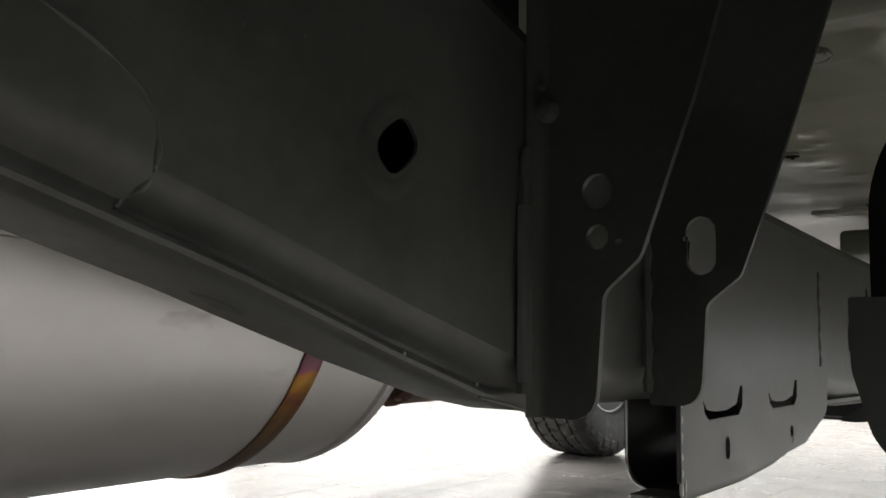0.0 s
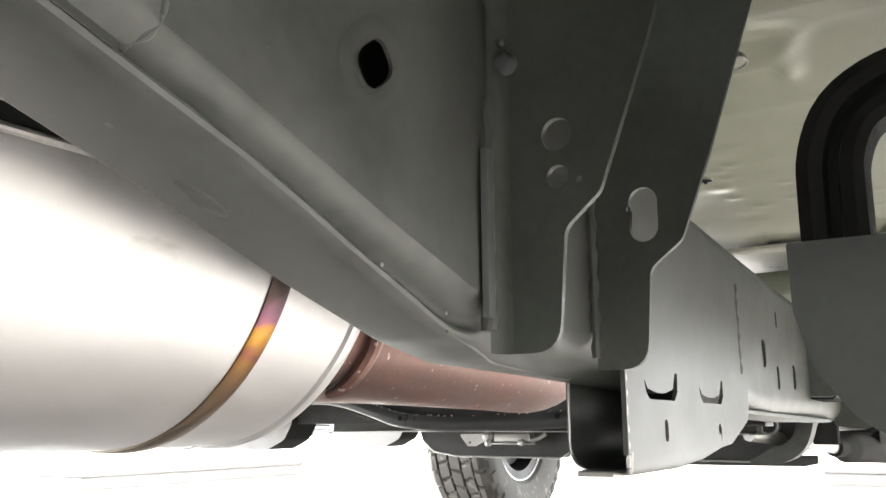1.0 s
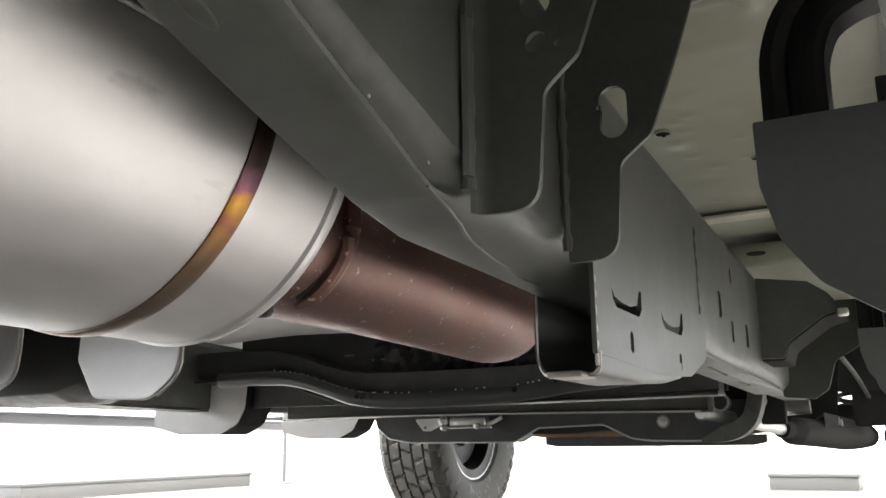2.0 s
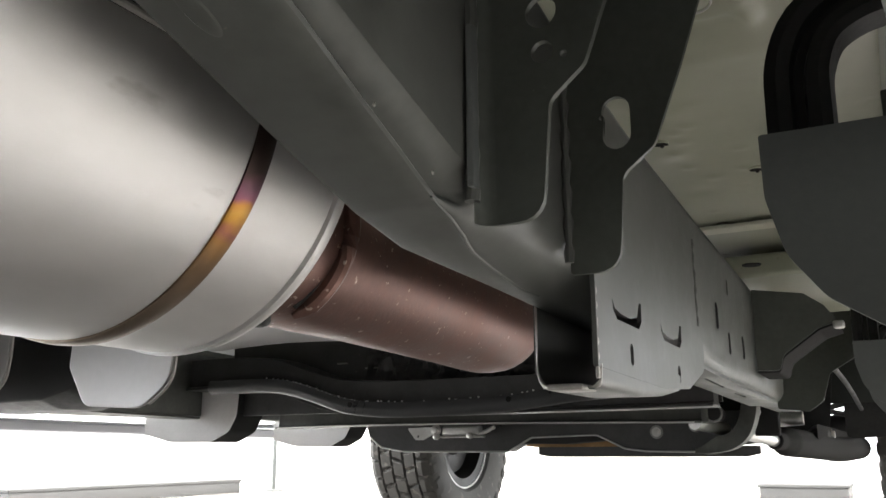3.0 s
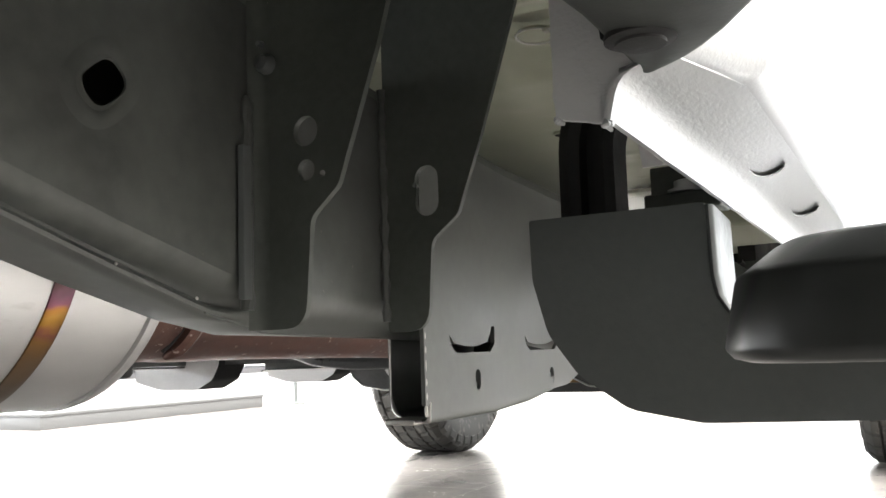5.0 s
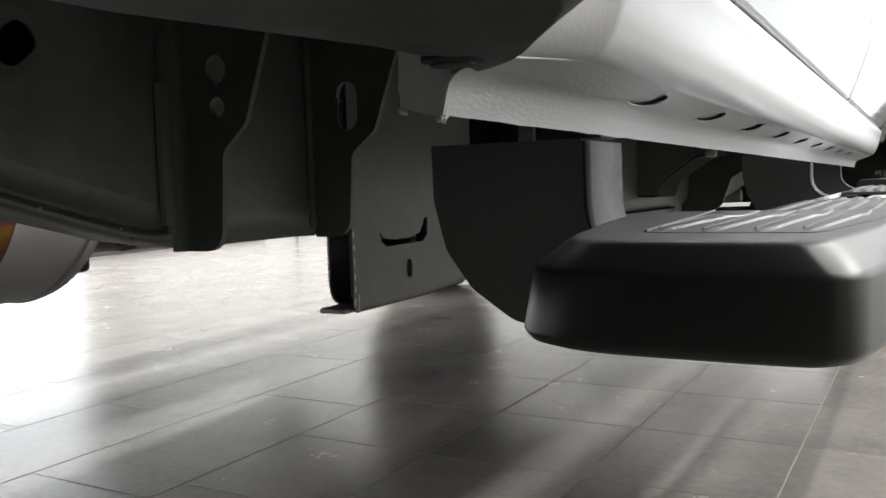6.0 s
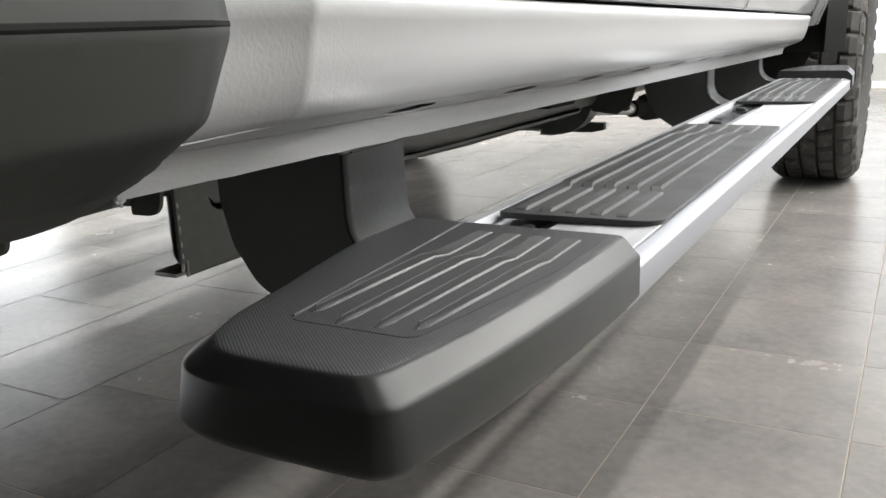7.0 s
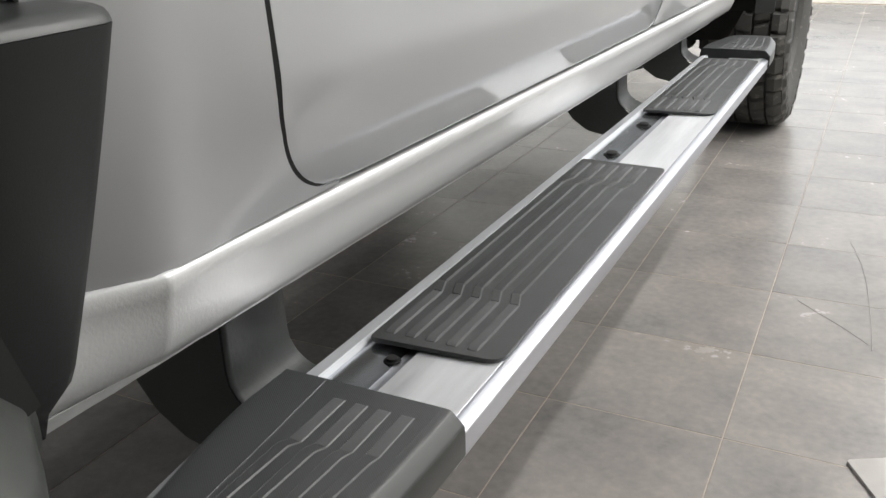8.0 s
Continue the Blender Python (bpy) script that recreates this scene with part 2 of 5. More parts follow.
def part(name, bm, material, parent=None, label="", bevel=0.0, angle=35):
    """One mesh object from a bmesh in world coordinates, under a thing or a part of a thing."""
    bmesh.ops.recalc_face_normals(bm, faces=bm.faces)
    me = bpy.data.meshes.new(name)
    bm.to_mesh(me)
    bm.free()
    finish(me, angle)
    me.materials.append(material)
    ob = new(name, me)
    if parent is not None:
        ob.parent = parent
        if parent.type == "EMPTY":
            ob.matrix_parent_inverse = Matrix.Translation(parent.location).inverted()
    if bevel:
        mod = ob.modifiers.new("bevel", "BEVEL")
        mod.width, mod.segments, mod.limit_method, mod.angle_limit = bevel, 2, "ANGLE", radians(40)
        mod.harden_normals = True
    if label:
        ob["label"] = label
    return ob


def join(*bms):
    out = bms[0]
    for b in bms[1:]:
        me = bpy.data.meshes.new("joined")
        b.to_mesh(me)
        out.from_mesh(me)
        bpy.data.meshes.remove(me)
        b.free()
    return out


def fillet(points, n=5):
    """A closed outline from corners (u, v, radius)."""
    out, k = [], len(points)
    for i, (u, v, r) in enumerate(points):
        if r <= 0:
            out.append((u, v))
            continue
        p, a, b = Vector((u, v)), Vector(points[i - 1][:2]), Vector(points[(i + 1) % k][:2])
        da, db = (a - p), (b - p)
        half = da.angle(db) / 2
        cut = min(r / math.tan(half), da.length * 0.49, db.length * 0.49)
        s, e = p + da.normalized() * cut, p + db.normalized() * cut
        for j in range(n + 1):
            t = j / n
            q = s * (1 - t) ** 2 + p * 2 * t * (1 - t) + e * t * t
            out.append((q.x, q.y))
    return out


def ellipse(u, v, a, b, n=20, turn=0.0, power=2.0):
    out = []
    for i in range(n):
        c, s = math.cos(i * math.tau / n), math.sin(i * math.tau / n)
        x = a * math.copysign(abs(c) ** (2 / power), c)
        y = b * math.copysign(abs(s) ** (2 / power), s)
        out.append((u + x * math.cos(turn) - y * math.sin(turn), v + x * math.sin(turn) + y * math.cos(turn)))
    return out


def slot(u, v, a, b, n=8):
    """An upright oblong, half width a, half height b."""
    out = []
    for cy, start in ((b - a, 0.0), (a - b, math.pi)):
        for i in range(n + 1):
            w = start + math.pi * i / n
            out.append((u + a * math.cos(w), v + cy + a * math.sin(w)))
    return out


def plate(outline, holes, place, thick):
    """A sheet with real holes: outlines in (u, v); place(u, v, w) gives the world point, w from 0 to thick."""
    flat = bmesh.new()
    edges, loops = [], []
    for loop in (outline, *holes):
        vs = [flat.verts.new((u, v, 0)) for u, v in loop]
        loops.append(vs)
        edges += [flat.edges.new((vs[i - 1], vs[i])) for i in range(len(vs))]
    bmesh.ops.triangle_fill(flat, use_beauty=True, use_dissolve=False, edges=edges, normal=(0, 0, 1))
    flat.verts.index_update()
    bm = bmesh.new()
    low = [bm.verts.new(place(v.co.x, v.co.y, 0)) for v in flat.verts]
    top = [bm.verts.new(place(v.co.x, v.co.y, thick)) for v in flat.verts]
    for f in flat.faces:
        ids = [v.index for v in f.verts]
        bm.faces.new([low[i] for i in ids])
        bm.faces.new([top[i] for i in reversed(ids)])
    for vs in loops:
        for i in range(len(vs)):
            a, b = vs[i - 1].index, vs[i].index
            bm.faces.new((low[a], low[b], top[b], top[a]))
    flat.free()
    return bm


def loft(rings, closed=True, caps=True):
    bm = bmesh.new()
    vs = [[bm.verts.new(p) for p in ring] for ring in rings]
    n = len(rings[0])
    for a, b in zip(vs, vs[1:]):
        for i in range(n if closed else n - 1):
            j = (i + 1) % n
            bm.faces.new((a[i], a[j], b[j], b[i]))
    if caps and closed:
        bm.faces.new(vs[0])
        bm.faces.new(vs[-1])
    return bm


def sheet(rings, thick_dir, thick):
    """An open lofted sheet given a thickness."""
    bm = loft(rings, closed=False, caps=False)
    geo = bmesh.ops.extrude_face_region(bm, geom=bm.faces[:])
    move = [g for g in geo["geom"] if isinstance(g, bmesh.types.BMVert)]
    bmesh.ops.translate(bm, verts=move, vec=Vector(thick_dir) * thick)
    return bm


def sweep(path, radius, n=16, caps=True, closed=False):
    """A round bar along a path; radius is a number or a list."""
    pts = [Vector(p) for p in path]
    rings = []
    up = Vector((0.13, 0.21, 0.97))
    for i, p in enumerate(pts):
        d = (pts[min(i + 1, len(pts) - 1)] - pts[max(i - 1, 0)]).normalized()
        x = d.cross(up).normalized()
        y = d.cross(x)
        r = radius[i] if isinstance(radius, (list, tuple)) else radius
        rings.append([p + x * r * math.cos(w * math.tau / n) + y * r * math.sin(w * math.tau / n) for w in range(n)])
    return loft(rings, True, caps)


def curve_points(points, n=8):
    """Catmull-Rom through points."""
    p = [Vector(q) for q in points]
    p = [2 * p[0] - p[1], *p, 2 * p[-1] - p[-2]]
    out = []
    for i in range(1, len(p) - 2):
        for j in range(n):
            t = j / n
            out.append(0.5 * (2 * p[i] + (p[i + 1] - p[i - 1]) * t + (2 * p[i - 1] - 5 * p[i] + 4 * p[i + 1] - p[i + 2]) * t * t
                              + (3 * p[i] - p[i - 1] - 3 * p[i + 1] + p[i + 2]) * t ** 3))
    return out + [p[-2]]


def block(x0, x1, y0, y1, z0, z1, r=0.0, seg=3):
    bm = bmesh.new()
    bmesh.ops.create_cube(bm, size=1)
    for v in bm.verts:
        v.co = Vector(((x0 + x1) / 2 + v.co.x * (x1 - x0), (y0 + y1) / 2 + v.co.y * (y1 - y0), (z0 + z1) / 2 + v.co.z * (z1 - z0)))
    if r:
        bmesh.ops.bevel(bm, geom=bm.edges[:], offset=r, segments=seg, affect="EDGES", profile=0.5)
    return bm


def lathe(profile, centre, axis="x", n=48, closed=False):
    """Profile of (along, radius) turned about an axis through centre."""
    c = Vector(centre)
    rings = []
    for a, r in profile:
        ring = []
        for i in range(n):
            w = i * math.tau / n
            u, v = r * math.cos(w), r * math.sin(w)
            ring.append(c + (Vector((a, u, v)) if axis == "x" else Vector((u, a, v)) if axis == "y" else Vector((u, v, a))))
        rings.append(ring)
    if closed:
        rings.append(rings[0])
    return loft(rings, True, not closed)


def interp(table, y):
    for (a, va), (b, vb) in zip(table, table[1:]):
        if y <= b:
            t = max(0.0, (y - a) / (b - a))
            return va + (vb - va) * t
    return table[-1][1]


def bolt(centre, axis, r=0.008, h=0.006):
    """A hexagon head on a round washer."""
    head = lathe([(0, r * 1.5), (h * 0.25, r * 1.5), (h * 0.26, r), (h * 0.9, r), (h, r * 0.8)], centre, axis, 12)
    return head

# ---- the showroom ----
X0, X1, Y0, Y1 = -9.0, 6.0, -5.5, 7.95


def structure(name, bm, material, label, category):
    return tagged(part(name, bm, material), label, category, "", "structure")


floor = structure("floor", block(X0, X1, Y0, Y1, -0.1, -0.0006), M_GROUT, "grey porcelain tiled showroom floor with thin brown joints", "floor")
structure("ceiling", block(X0, X1, Y0, Y1, CEIL, CEIL + 0.1), M_CEIL, "plain white showroom ceiling", "ceiling")
structure("wall_north", join(block(X0, -0.6, Y1, Y1 + 0.15, 0.26, CEIL), block(-0.6, 4.8, Y1, Y1 + 0.15, 2.75, CEIL), block(4.8, X1, Y1, Y1 + 0.15, 0.26, CEIL)), M_WALL, "white painted wall with a wide glazed opening", "wall")
structure("wall_panel_north", block(X0, X1, Y1 + 0.01, Y1 + 0.14, 0.05, 0.26), M_WALLGREY, "pale grey lower wall panel", "wall")
structure("baseboard_north", block(X0, X1, Y1 - 0.012, Y1 + 0.15, -0.004, 0.05, 0.004), M_WALL, "white baseboard along the wall", "baseboard")
structure("backdrop_north", block(-1.6, 5.8, Y1 + 1.5, Y1 + 1.6, -0.1, CEIL + 0.4), glow_far, "bright daylight outside the glazing", "backdrop")
structure("wall_east", block(X1, X1 + 0.15, Y0, Y1, 0, CEIL), M_WALL, "white painted showroom wall", "wall")


def window_wall(name, along, where, lo, hi):
    """A wall with three tall openings: piers, a low sill wall and a head."""
    bms, wide = [], (hi - lo) / 3
    for i in range(4):
        c = lo + i * wide
        bms.append((c - 0.2, c + 0.2, 0.25, 2.85))
    bms += [(lo - 0.2, hi + 0.2, 0, 0.25), (lo - 0.2, hi + 0.2, 2.85, CEIL)]
    made = []
    for a, b, z0, z1 in bms:
        made.append(block(where - 0.15, where, a, b, z0, z1) if along == "y" else block(a, b, where - 0.15, where, z0, z1))
    return structure(name, join(*made), M_WALL, "white showroom wall with tall window openings", "wall")


window_wall("wall_west", "y", X0, Y0 + 0.2, Y1 - 0.2)
# unseen wall behind the camera, kept dark to limit light on the rail
structure("wall_south", block(X0, X1, Y0 - 0.15, Y0, 0, CEIL), M_LIGHTBLOCK, "unseen dark grey wall added to limit light from the south", "wall")
structure("backdrop_west", block(X0 - 1.6, X0 - 1.5, Y0 - 1, Y1 + 1, -0.1, CEIL + 0.4), glow, "bright daylight outside the windows", "backdrop")

# ---- the truck ----
truck = thing("pickup_truck", (-0.9, 2.2, 0), "silver pickup truck with black flares and aluminium running boards", "truck")
MID = -0.9                     # the truck's middle plane


def mirrored(ob, name=None):
    """A copy of a part, with its own parts, on the truck's other flank."""
    flip = Matrix.Translation((2 * MID, 0, 0)) @ Matrix.Diagonal((-1, 1, 1, 1))
    made = {}
    for o in (ob, *ob.children_recursive):
        me = o.data.copy()
        me.transform(flip)
        me.flip_normals()
        c = new(o.name.split(".")[0], me)
        made[o] = c
        for m in o.modifiers:
            k = c.modifiers.new("bevel", "BEVEL")
            k.width, k.segments, k.limit_method, k.angle_limit = m.width, 2, "ANGLE", radians(40)
        c.parent = made.get(o.parent, o.parent)
        c.matrix_parent_inverse = o.matrix_parent_inverse
        if "label" in o:
            c["label"] = o["label"]
    return made[ob]


# frame rail: a box section that comes down from the axle arch and runs on level
RX, RI = -0.203, -0.266
LOW = [(-0.6, 0.66), (0.2, 0.65), (0.40, 0.592), (0.50, 0.560), (0.561, 0.543), (0.613, 0.528), (0.652, 0.517), (0.69, 0.505), (0.745, 0.488), (0.82, 0.467), (0.87, 0.458),
       (1.0, 0.456), (1.36, 0.447), (1.42, 0.441), (1.5, 0.434), (1.62, 0.430), (1.82, 0.432), (2.2, 0.430), (2.6, 0.428), (3.0, 0.47), (3.4, 0.56), (4.8, 0.56)]
TOP = [(-0.6, 0.86), (0.2, 0.84), (0.56, 0.745), (0.79, 0.686), (0.86, 0.668), (1.0, 0.645), (1.2, 0.626), (1.5, 0.614), (2.2, 0.592), (2.6, 0.58), (3.0, 0.60), (3.4, 0.68), (4.8, 0.68)]
ys = sorted({round(v, 3) for v in [a for a, _ in LOW + TOP] + [0.3 + 0.03 * i for i in range(20)] + [0.812 + 0.006 * i for i in range(8)]})
CR = 0.016
CREASE = [(0.80, 0.011), (0.82, 0.0126), (0.84, 0.0138), (0.863, 0.0175), (0.88, 0.0225), (0.898, 0.0275), (0.94, 0.0345), (0.974, 0.039), (1.006, 0.044), (1.05, 0.041), (1.36, 0.036), (1.42, 0.014), (4.8, 0.012)]
HEM_IN = [(0.66, 0.0), (0.70, 0.0015), (0.726, 0.0040), (0.765, 0.0062), (0.80, 0.0098), (0.82, 0.0112), (4.8, 0.0115)]


def rail_section(y):
    lo, hi = interp(LOW, y), interp(TOP, y)
    pts = [(RX, lo + 0.0245), (RX - 0.0004, lo + 0.0220), (RX - 0.0016, lo + 0.0195), (RX - 0.0038, lo + 0.0168), (RX - 0.0066, lo + 0.0145), (RX - 0.0094, lo + 0.0127), (RX - 0.0110, lo + 0.0108), (RX - 0.0108, lo + 0.0088), (RX - 0.0085, lo + 0.0073),
           (RX - 0.0048, lo + 0.0066), (RX - 0.0022, lo + 0.0053), (RX - 0.0010, lo + 0.0033), (RX - 0.0018, lo + 0.0012), (RX - 0.0048, lo - 0.0004), (RX - 0.0120, lo - 0.0010), (RX - 0.022, lo)]
    pts = [(x - interp(HEM_IN, y) * min(1, i / 9), z) for i, (x, z) in enumerate(pts)]
    k = min(1, max(0, (y - 0.818) / 0.035))
    k = k * k * (3 - 2 * k)
    deep = interp(CREASE, y)
    last = math.radians(62)
    turns = [last * i / 15 for i in range(16)]
    plain = [(RX - deep * (1 - math.cos(w)) / (1 - math.cos(last)), lo + 0.0245 - 0.0245 * math.sin(w) / math.sin(last)) for w in turns]
    pts = [(x + (u - x) * k, z + (v - z) * k) for (x, z), (u, v) in zip(pts, plain)]
    pts += [(RI + 0.005, lo), (RI + 0.0012, lo + 0.0014), (RI, lo + 0.005), (RI, hi - CR), (RI + CR, hi), (RX - CR, hi), (RX - 0.004, hi - 0.006), (RX, hi - CR)]
    return [Vector((x, y, z)) for x, z in pts]


shell = loft([rail_section(y) for y in ys], closed=False, caps=False)
outline = [(y, interp(LOW, y) + 0.0245) for y in ys] + [(y, interp(TOP, y) - CR) for y in reversed(ys)]
rail_holes = [ellipse(0.7345, 0.5822, 0.0138, 0.0100, 28, 0.70, 2.9), ellipse(0.728, 0.668, 0.018, 0.012, 20, 0.0, 2.6), slot(1.546, 0.506, 0.010, 0.017), slot(1.626, 0.480, 0.008, 0.015),
              slot(1.742, 0.486, 0.012, 0.017), slot(1.64, 0.557, 0.005, 0.011), ellipse(2.05, 0.51, 0.02, 0.014), slot(2.35, 0.50, 0.012, 0.018)]
wall = plate(outline, rail_holes, lambda u, v, w: Vector((RX - w, u, v)), 0.0022)
rail = part("frame_rail", join(shell, wall), M_FRAME, truck, "black coated boxed steel frame rail")
rows = []
for s, end, dx in ((0.0045, 0.597, -0.0045), (0.0080, 0.602, -0.0080), (0.0115, 0.6045, -0.0088), (0.0145, 0.607, -0.0060), (0.0172, 0.609, -0.0034), (0.0205, 0.6105, -0.0010), (0.027, 0.6115, 0.0), (0.034, 0.6115, 0.0), (0.041, 0.610, 0.0), (0.047, 0.604, 0.0), (0.051, 0.595, 0.0), (0.0535, 0.584, 0.0),
                   (0.055, 0.569, 0.0), (0.0565, 0.545, 0.0), (0.0575, 0.50, 0.0)):
    rows.append([Vector((RX + dx, y, interp(LOW, y) + s)) for y in [0.1 + (end - 0.1) * (i / 24) ** 0.6 for i in range(25)]])
part("reinforcement", sheet(rows, (1, 0, -0.25), 0.0042), M_FRAME, rail, "overlapping rail stiffener with a rounded end", 0.0012)
part("stiffener_edge", sweep(curve_points([r[-1] + Vector((0.0036, 0.0004, -0.001)) for r in rows[1:]] + [rows[-1][8] + Vector((0.0036, 0, 0.0))], 3), [0.0012 + 0.0005 * math.sin(i * 0.9) for i in range(len(rows) * 3 - 2)], 8), M_PLATE, rail, "folded stiffener edge")
rim_pts = ellipse(0.7325, 0.5815, 0.0215, 0.0165, 28, 0.80, 2.5)
part("embossed_rim", loft([[Vector((RX + d, 0.7325 + (u - 0.7325) * k, 0.5815 + (v - 0.5815) * k)) for u, v in rim_pts] for k, d in ((1.22, 0.0002), (1.05, 0.0007), (0.88, 0.0008), (0.74, 0.0002))], True, False), M_FRAME, rail)
for y, z in ((0.673, 0.5145), (0.745, 0.4915), (0.80, 0.476)):
    part("weld_spot", lathe([(0, 0.0011), (0.0005, 0.0009), (0.0008, 0.0003)], (RX - 0.0034, y, z), "x", 10), M_EDGE, rail)
part("weld_seam", sweep([(RX + 0.003, 1.397 + 0.001 * math.sin(i), 0.474 + 0.0065 * i) for i in range(16)], [0.0028 + 0.0008 * math.sin(i * 2.3) for i in range(16)], 8), M_FRAME, rail)
part("dimple", loft([[Vector((RX - 0.040 + 0.006 * k * math.cos(w), 0.672 + 0.015 * k * math.sin(w), 0.5105 - 0.32 * 0.015 * k * math.sin(w) - d)) for w in [math.tau * i / 20 for i in range(20)]] for k, d in ((1.0, -0.0004), (0.8, 0.0004), (0.4, 0.0002))]), M_FRAME, rail)
part("bottom_plate", plate(fillet([(1.43, -0.262, 0.004), (1.43, -0.2065, 0.004), (2.10, -0.2065, 0.02), (2.18, -0.230, 0.01), (2.18, -0.262, 0.004)]), [[(1.52, -0.2200), (1.64, -0.2200), (1.64, -0.2160), (1.52, -0.2160)], [(1.80, -0.2320), (1.90, -0.2320), (1.90, -0.2270), (1.80, -0.2270)]], lambda u, v, w: Vector((v, u, interp(LOW, u) - 0.0064 + w)), 0.004), M_FRAME, rail, "flat closing plate under the rail", 0.0006)
part("lap_edge", sweep([(RX - interp(CREASE, y), y, interp(LOW, y) + 0.0004) for y in [0.815 + 0.008 * i for i in range(29)]], [0.0008 + 0.0006 * min(1, i / 8) for i in range(29)], 8), M_FRAME, rail, "lapped seam under the rail")
mirrored(rail)

# body mount bracket: two shaped flanges welded to the rail
mount = part("body_mount_bracket", plate(fillet([(-0.196, 0.458, 0.004), (-0.166, 0.458, 0.022), (-0.161, 0.522, 0.012), (-0.141, 0.539, 0.012), (-0.112, 0.617, 0.03), (-0.055, 0.802, 0), (-0.19, 0.802, 0)]),
             [ellipse(-0.164, 0.574, 0.0088, 0.0092), ellipse(-0.164, 0.5505, 0.0062, 0.0064), ellipse(-0.152, 0.547, 0.002, 0.002, 10)], lambda u, v, w: Vector((u, 0.845 + w, v)), 0.004), M_BRACKET, truck,
             "black steel body mount bracket with round and oblong holes", 0.0012)
part("flange", plate(fillet([(-0.2, 0.457, 0.003), (-0.166, 0.457, 0.022), (-0.161, 0.522, 0.012), (-0.139, 0.539, 0.012), (-0.118, 0.594, 0.03), (-0.062, 0.76, 0.03), (-0.02, 0.812, 0), (-0.2, 0.812, 0)]),
     [slot(-0.164, 0.559, 0.0098, 0.0188), ellipse(-0.174, 0.564, 0.0018, 0.0018, 8)], lambda u, v, w: Vector((u, 0.985 + w, v)), 0.004), M_BRACKET, mount, "", 0.0012)
bend = []
for z in (0.458, 0.52, 0.6, 0.68, 0.76):
    bend.append([Vector((RX + 0.002 + 0.009 * (1 - math.cos(w)), 0.836 + 0.009 * math.sin(w), z)) for w in [math.pi / 2 * i / 6 for i in range(7)]])
part("bend", sheet(bend, (0, 1, 0), 0.003), M_BRACKET, mount)
part("weld_bead", sweep([(RX + 0.001, 0.8362 + 0.0004 * math.sin(i * 1.7), 0.47 + 0.0065 * i) for i in range(21)], [0.0042 + 0.0004 * math.sin(i * 2.1) for i in range(20)] + [0.0020], 10), M_FRAME, mount)
part("weld_bead", sweep([(RX + 0.003, 0.983, 0.465 + 0.007 * i) for i in range(26)], [0.003 + 0.001 * math.sin(i * 2.1) for i in range(26)], 8), M_FRAME, mount)
part("bushing", lathe([(0, 0.03), (0.012, 0.034), (0.03, 0.03), (0.05, 0.036), (0.06, 0.03)], (-0.125, 0.918, 0.712), "z", 24), M_PRIMER, mount, "pale grey body mount bushing")
part("weld_tack", loft([[Vector((RX + 0.002 + d, 0.832 + u, z)) for u, d in ((-0.0048, 0), (-0.003, 0.0034), (0.003, 0.0038), (0.0048, 0))] for z in (0.476, 0.480, 0.50, 0.53, 0.562, 0.568)]), M_PLATE, mount, "flat grey weld tack", 0.0006)
part("gusset", block(-0.40, -0.208, 0.818, 0.842, 0.66, 0.81, 0.004), M_MATT, mount, "black gusset above the rail")
part("clip_stud", join(lathe([(0.002, 0.0066), (-0.002, 0.0060), (-0.0045, 0.0046), (-0.0055, 0.002)], (-0.1925, 0.843, 0.6200), "y", 16), lathe([(0.002, 0.0024), (-0.002, 0.0016)], (-0.1950, 0.841, 0.6325), "y", 10)), M_PLATE, mount, "small dark grey stud")

# crossmember hanger below the rail
hx = RX + 0.004
cast = [(1.033, 0.4005, 0.002), (1.23, 0.3965, 0.02), (1.335, 0.4025, 0.03), (1.418, 0.427, 0.02), (1.424, 0.47, 0.006), (1.424, 0.580, 0.006), (1.033, 0.60, 0.004)]
vents = [[(u + d, v) for u, v in ((1.0745, 0.4555), (1.082, 0.4485), (1.100, 0.4460), (1.124, 0.4458), (1.145, 0.4495), (1.1545, 0.4635), (1.1600, 0.4630), (1.1590, 0.4475), (1.150, 0.4405), (1.086, 0.4405), (1.0775, 0.4460))] for d in (0, 0.152)]
hanger = part("crossmember_hanger", plate(fillet(cast), [slot(1.124, 0.417, 0.0046, 0.0088), slot(1.292, 0.414, 0.005, 0.0085)] + vents, lambda u, v, w: Vector((hx - w, u, v)), 0.0035), M_FRAME, truck,
              "black steel crossmember hanger with louvred openings", 0.001)
u_sec = fillet([(hx - 0.0004, 0.4012, 0), (hx - 0.0004, 0.3855, 0.014), (-0.266, 0.387, 0.022), (-0.266, 0.462, 0)], 5)
rings = [[Vector((x, y + (hx - x) * k, z + max(0, (y - 1.2) * 0.12))) for x, z in u_sec] for y, k in ((1.040, 0.72), (1.10, 0.4), (1.16, 0.2), (1.24, 0.0), (1.30, -0.5))]
part("channel", sheet(rings, (-0.0024, 0, 0.0024), 1.0), M_FRAME, hanger)
part("channel_edge", sweep([(x, 1.0395 + (hx - x) * 0.72, z + 0.0015) for x, z in u_sec], [0.0014 + 0.0006 * math.sin(i * 5.1) for i in range(len(u_sec))], 8), M_EDGE, hanger, "bare steel cut edge")
part("channel_back", block(-0.262, hx - 0.008, 1.24, 1.244, 0.41, 0.455), M_FRAME, hanger)
part("cut_edge", sweep([(hx - 0.0012, 1.0355, 0.392 + 0.0052 * i) for i in range(14)], [0.0013 + 0.0006 * math.sin(i * 2.7) for i in range(14)], 8), M_EDGE, hanger, "burred bare steel edge")
part("lug", block(-0.240, -0.212, 1.036, 1.07, 0.3850, 0.3895, 0.0015), M_EDGE, hanger)

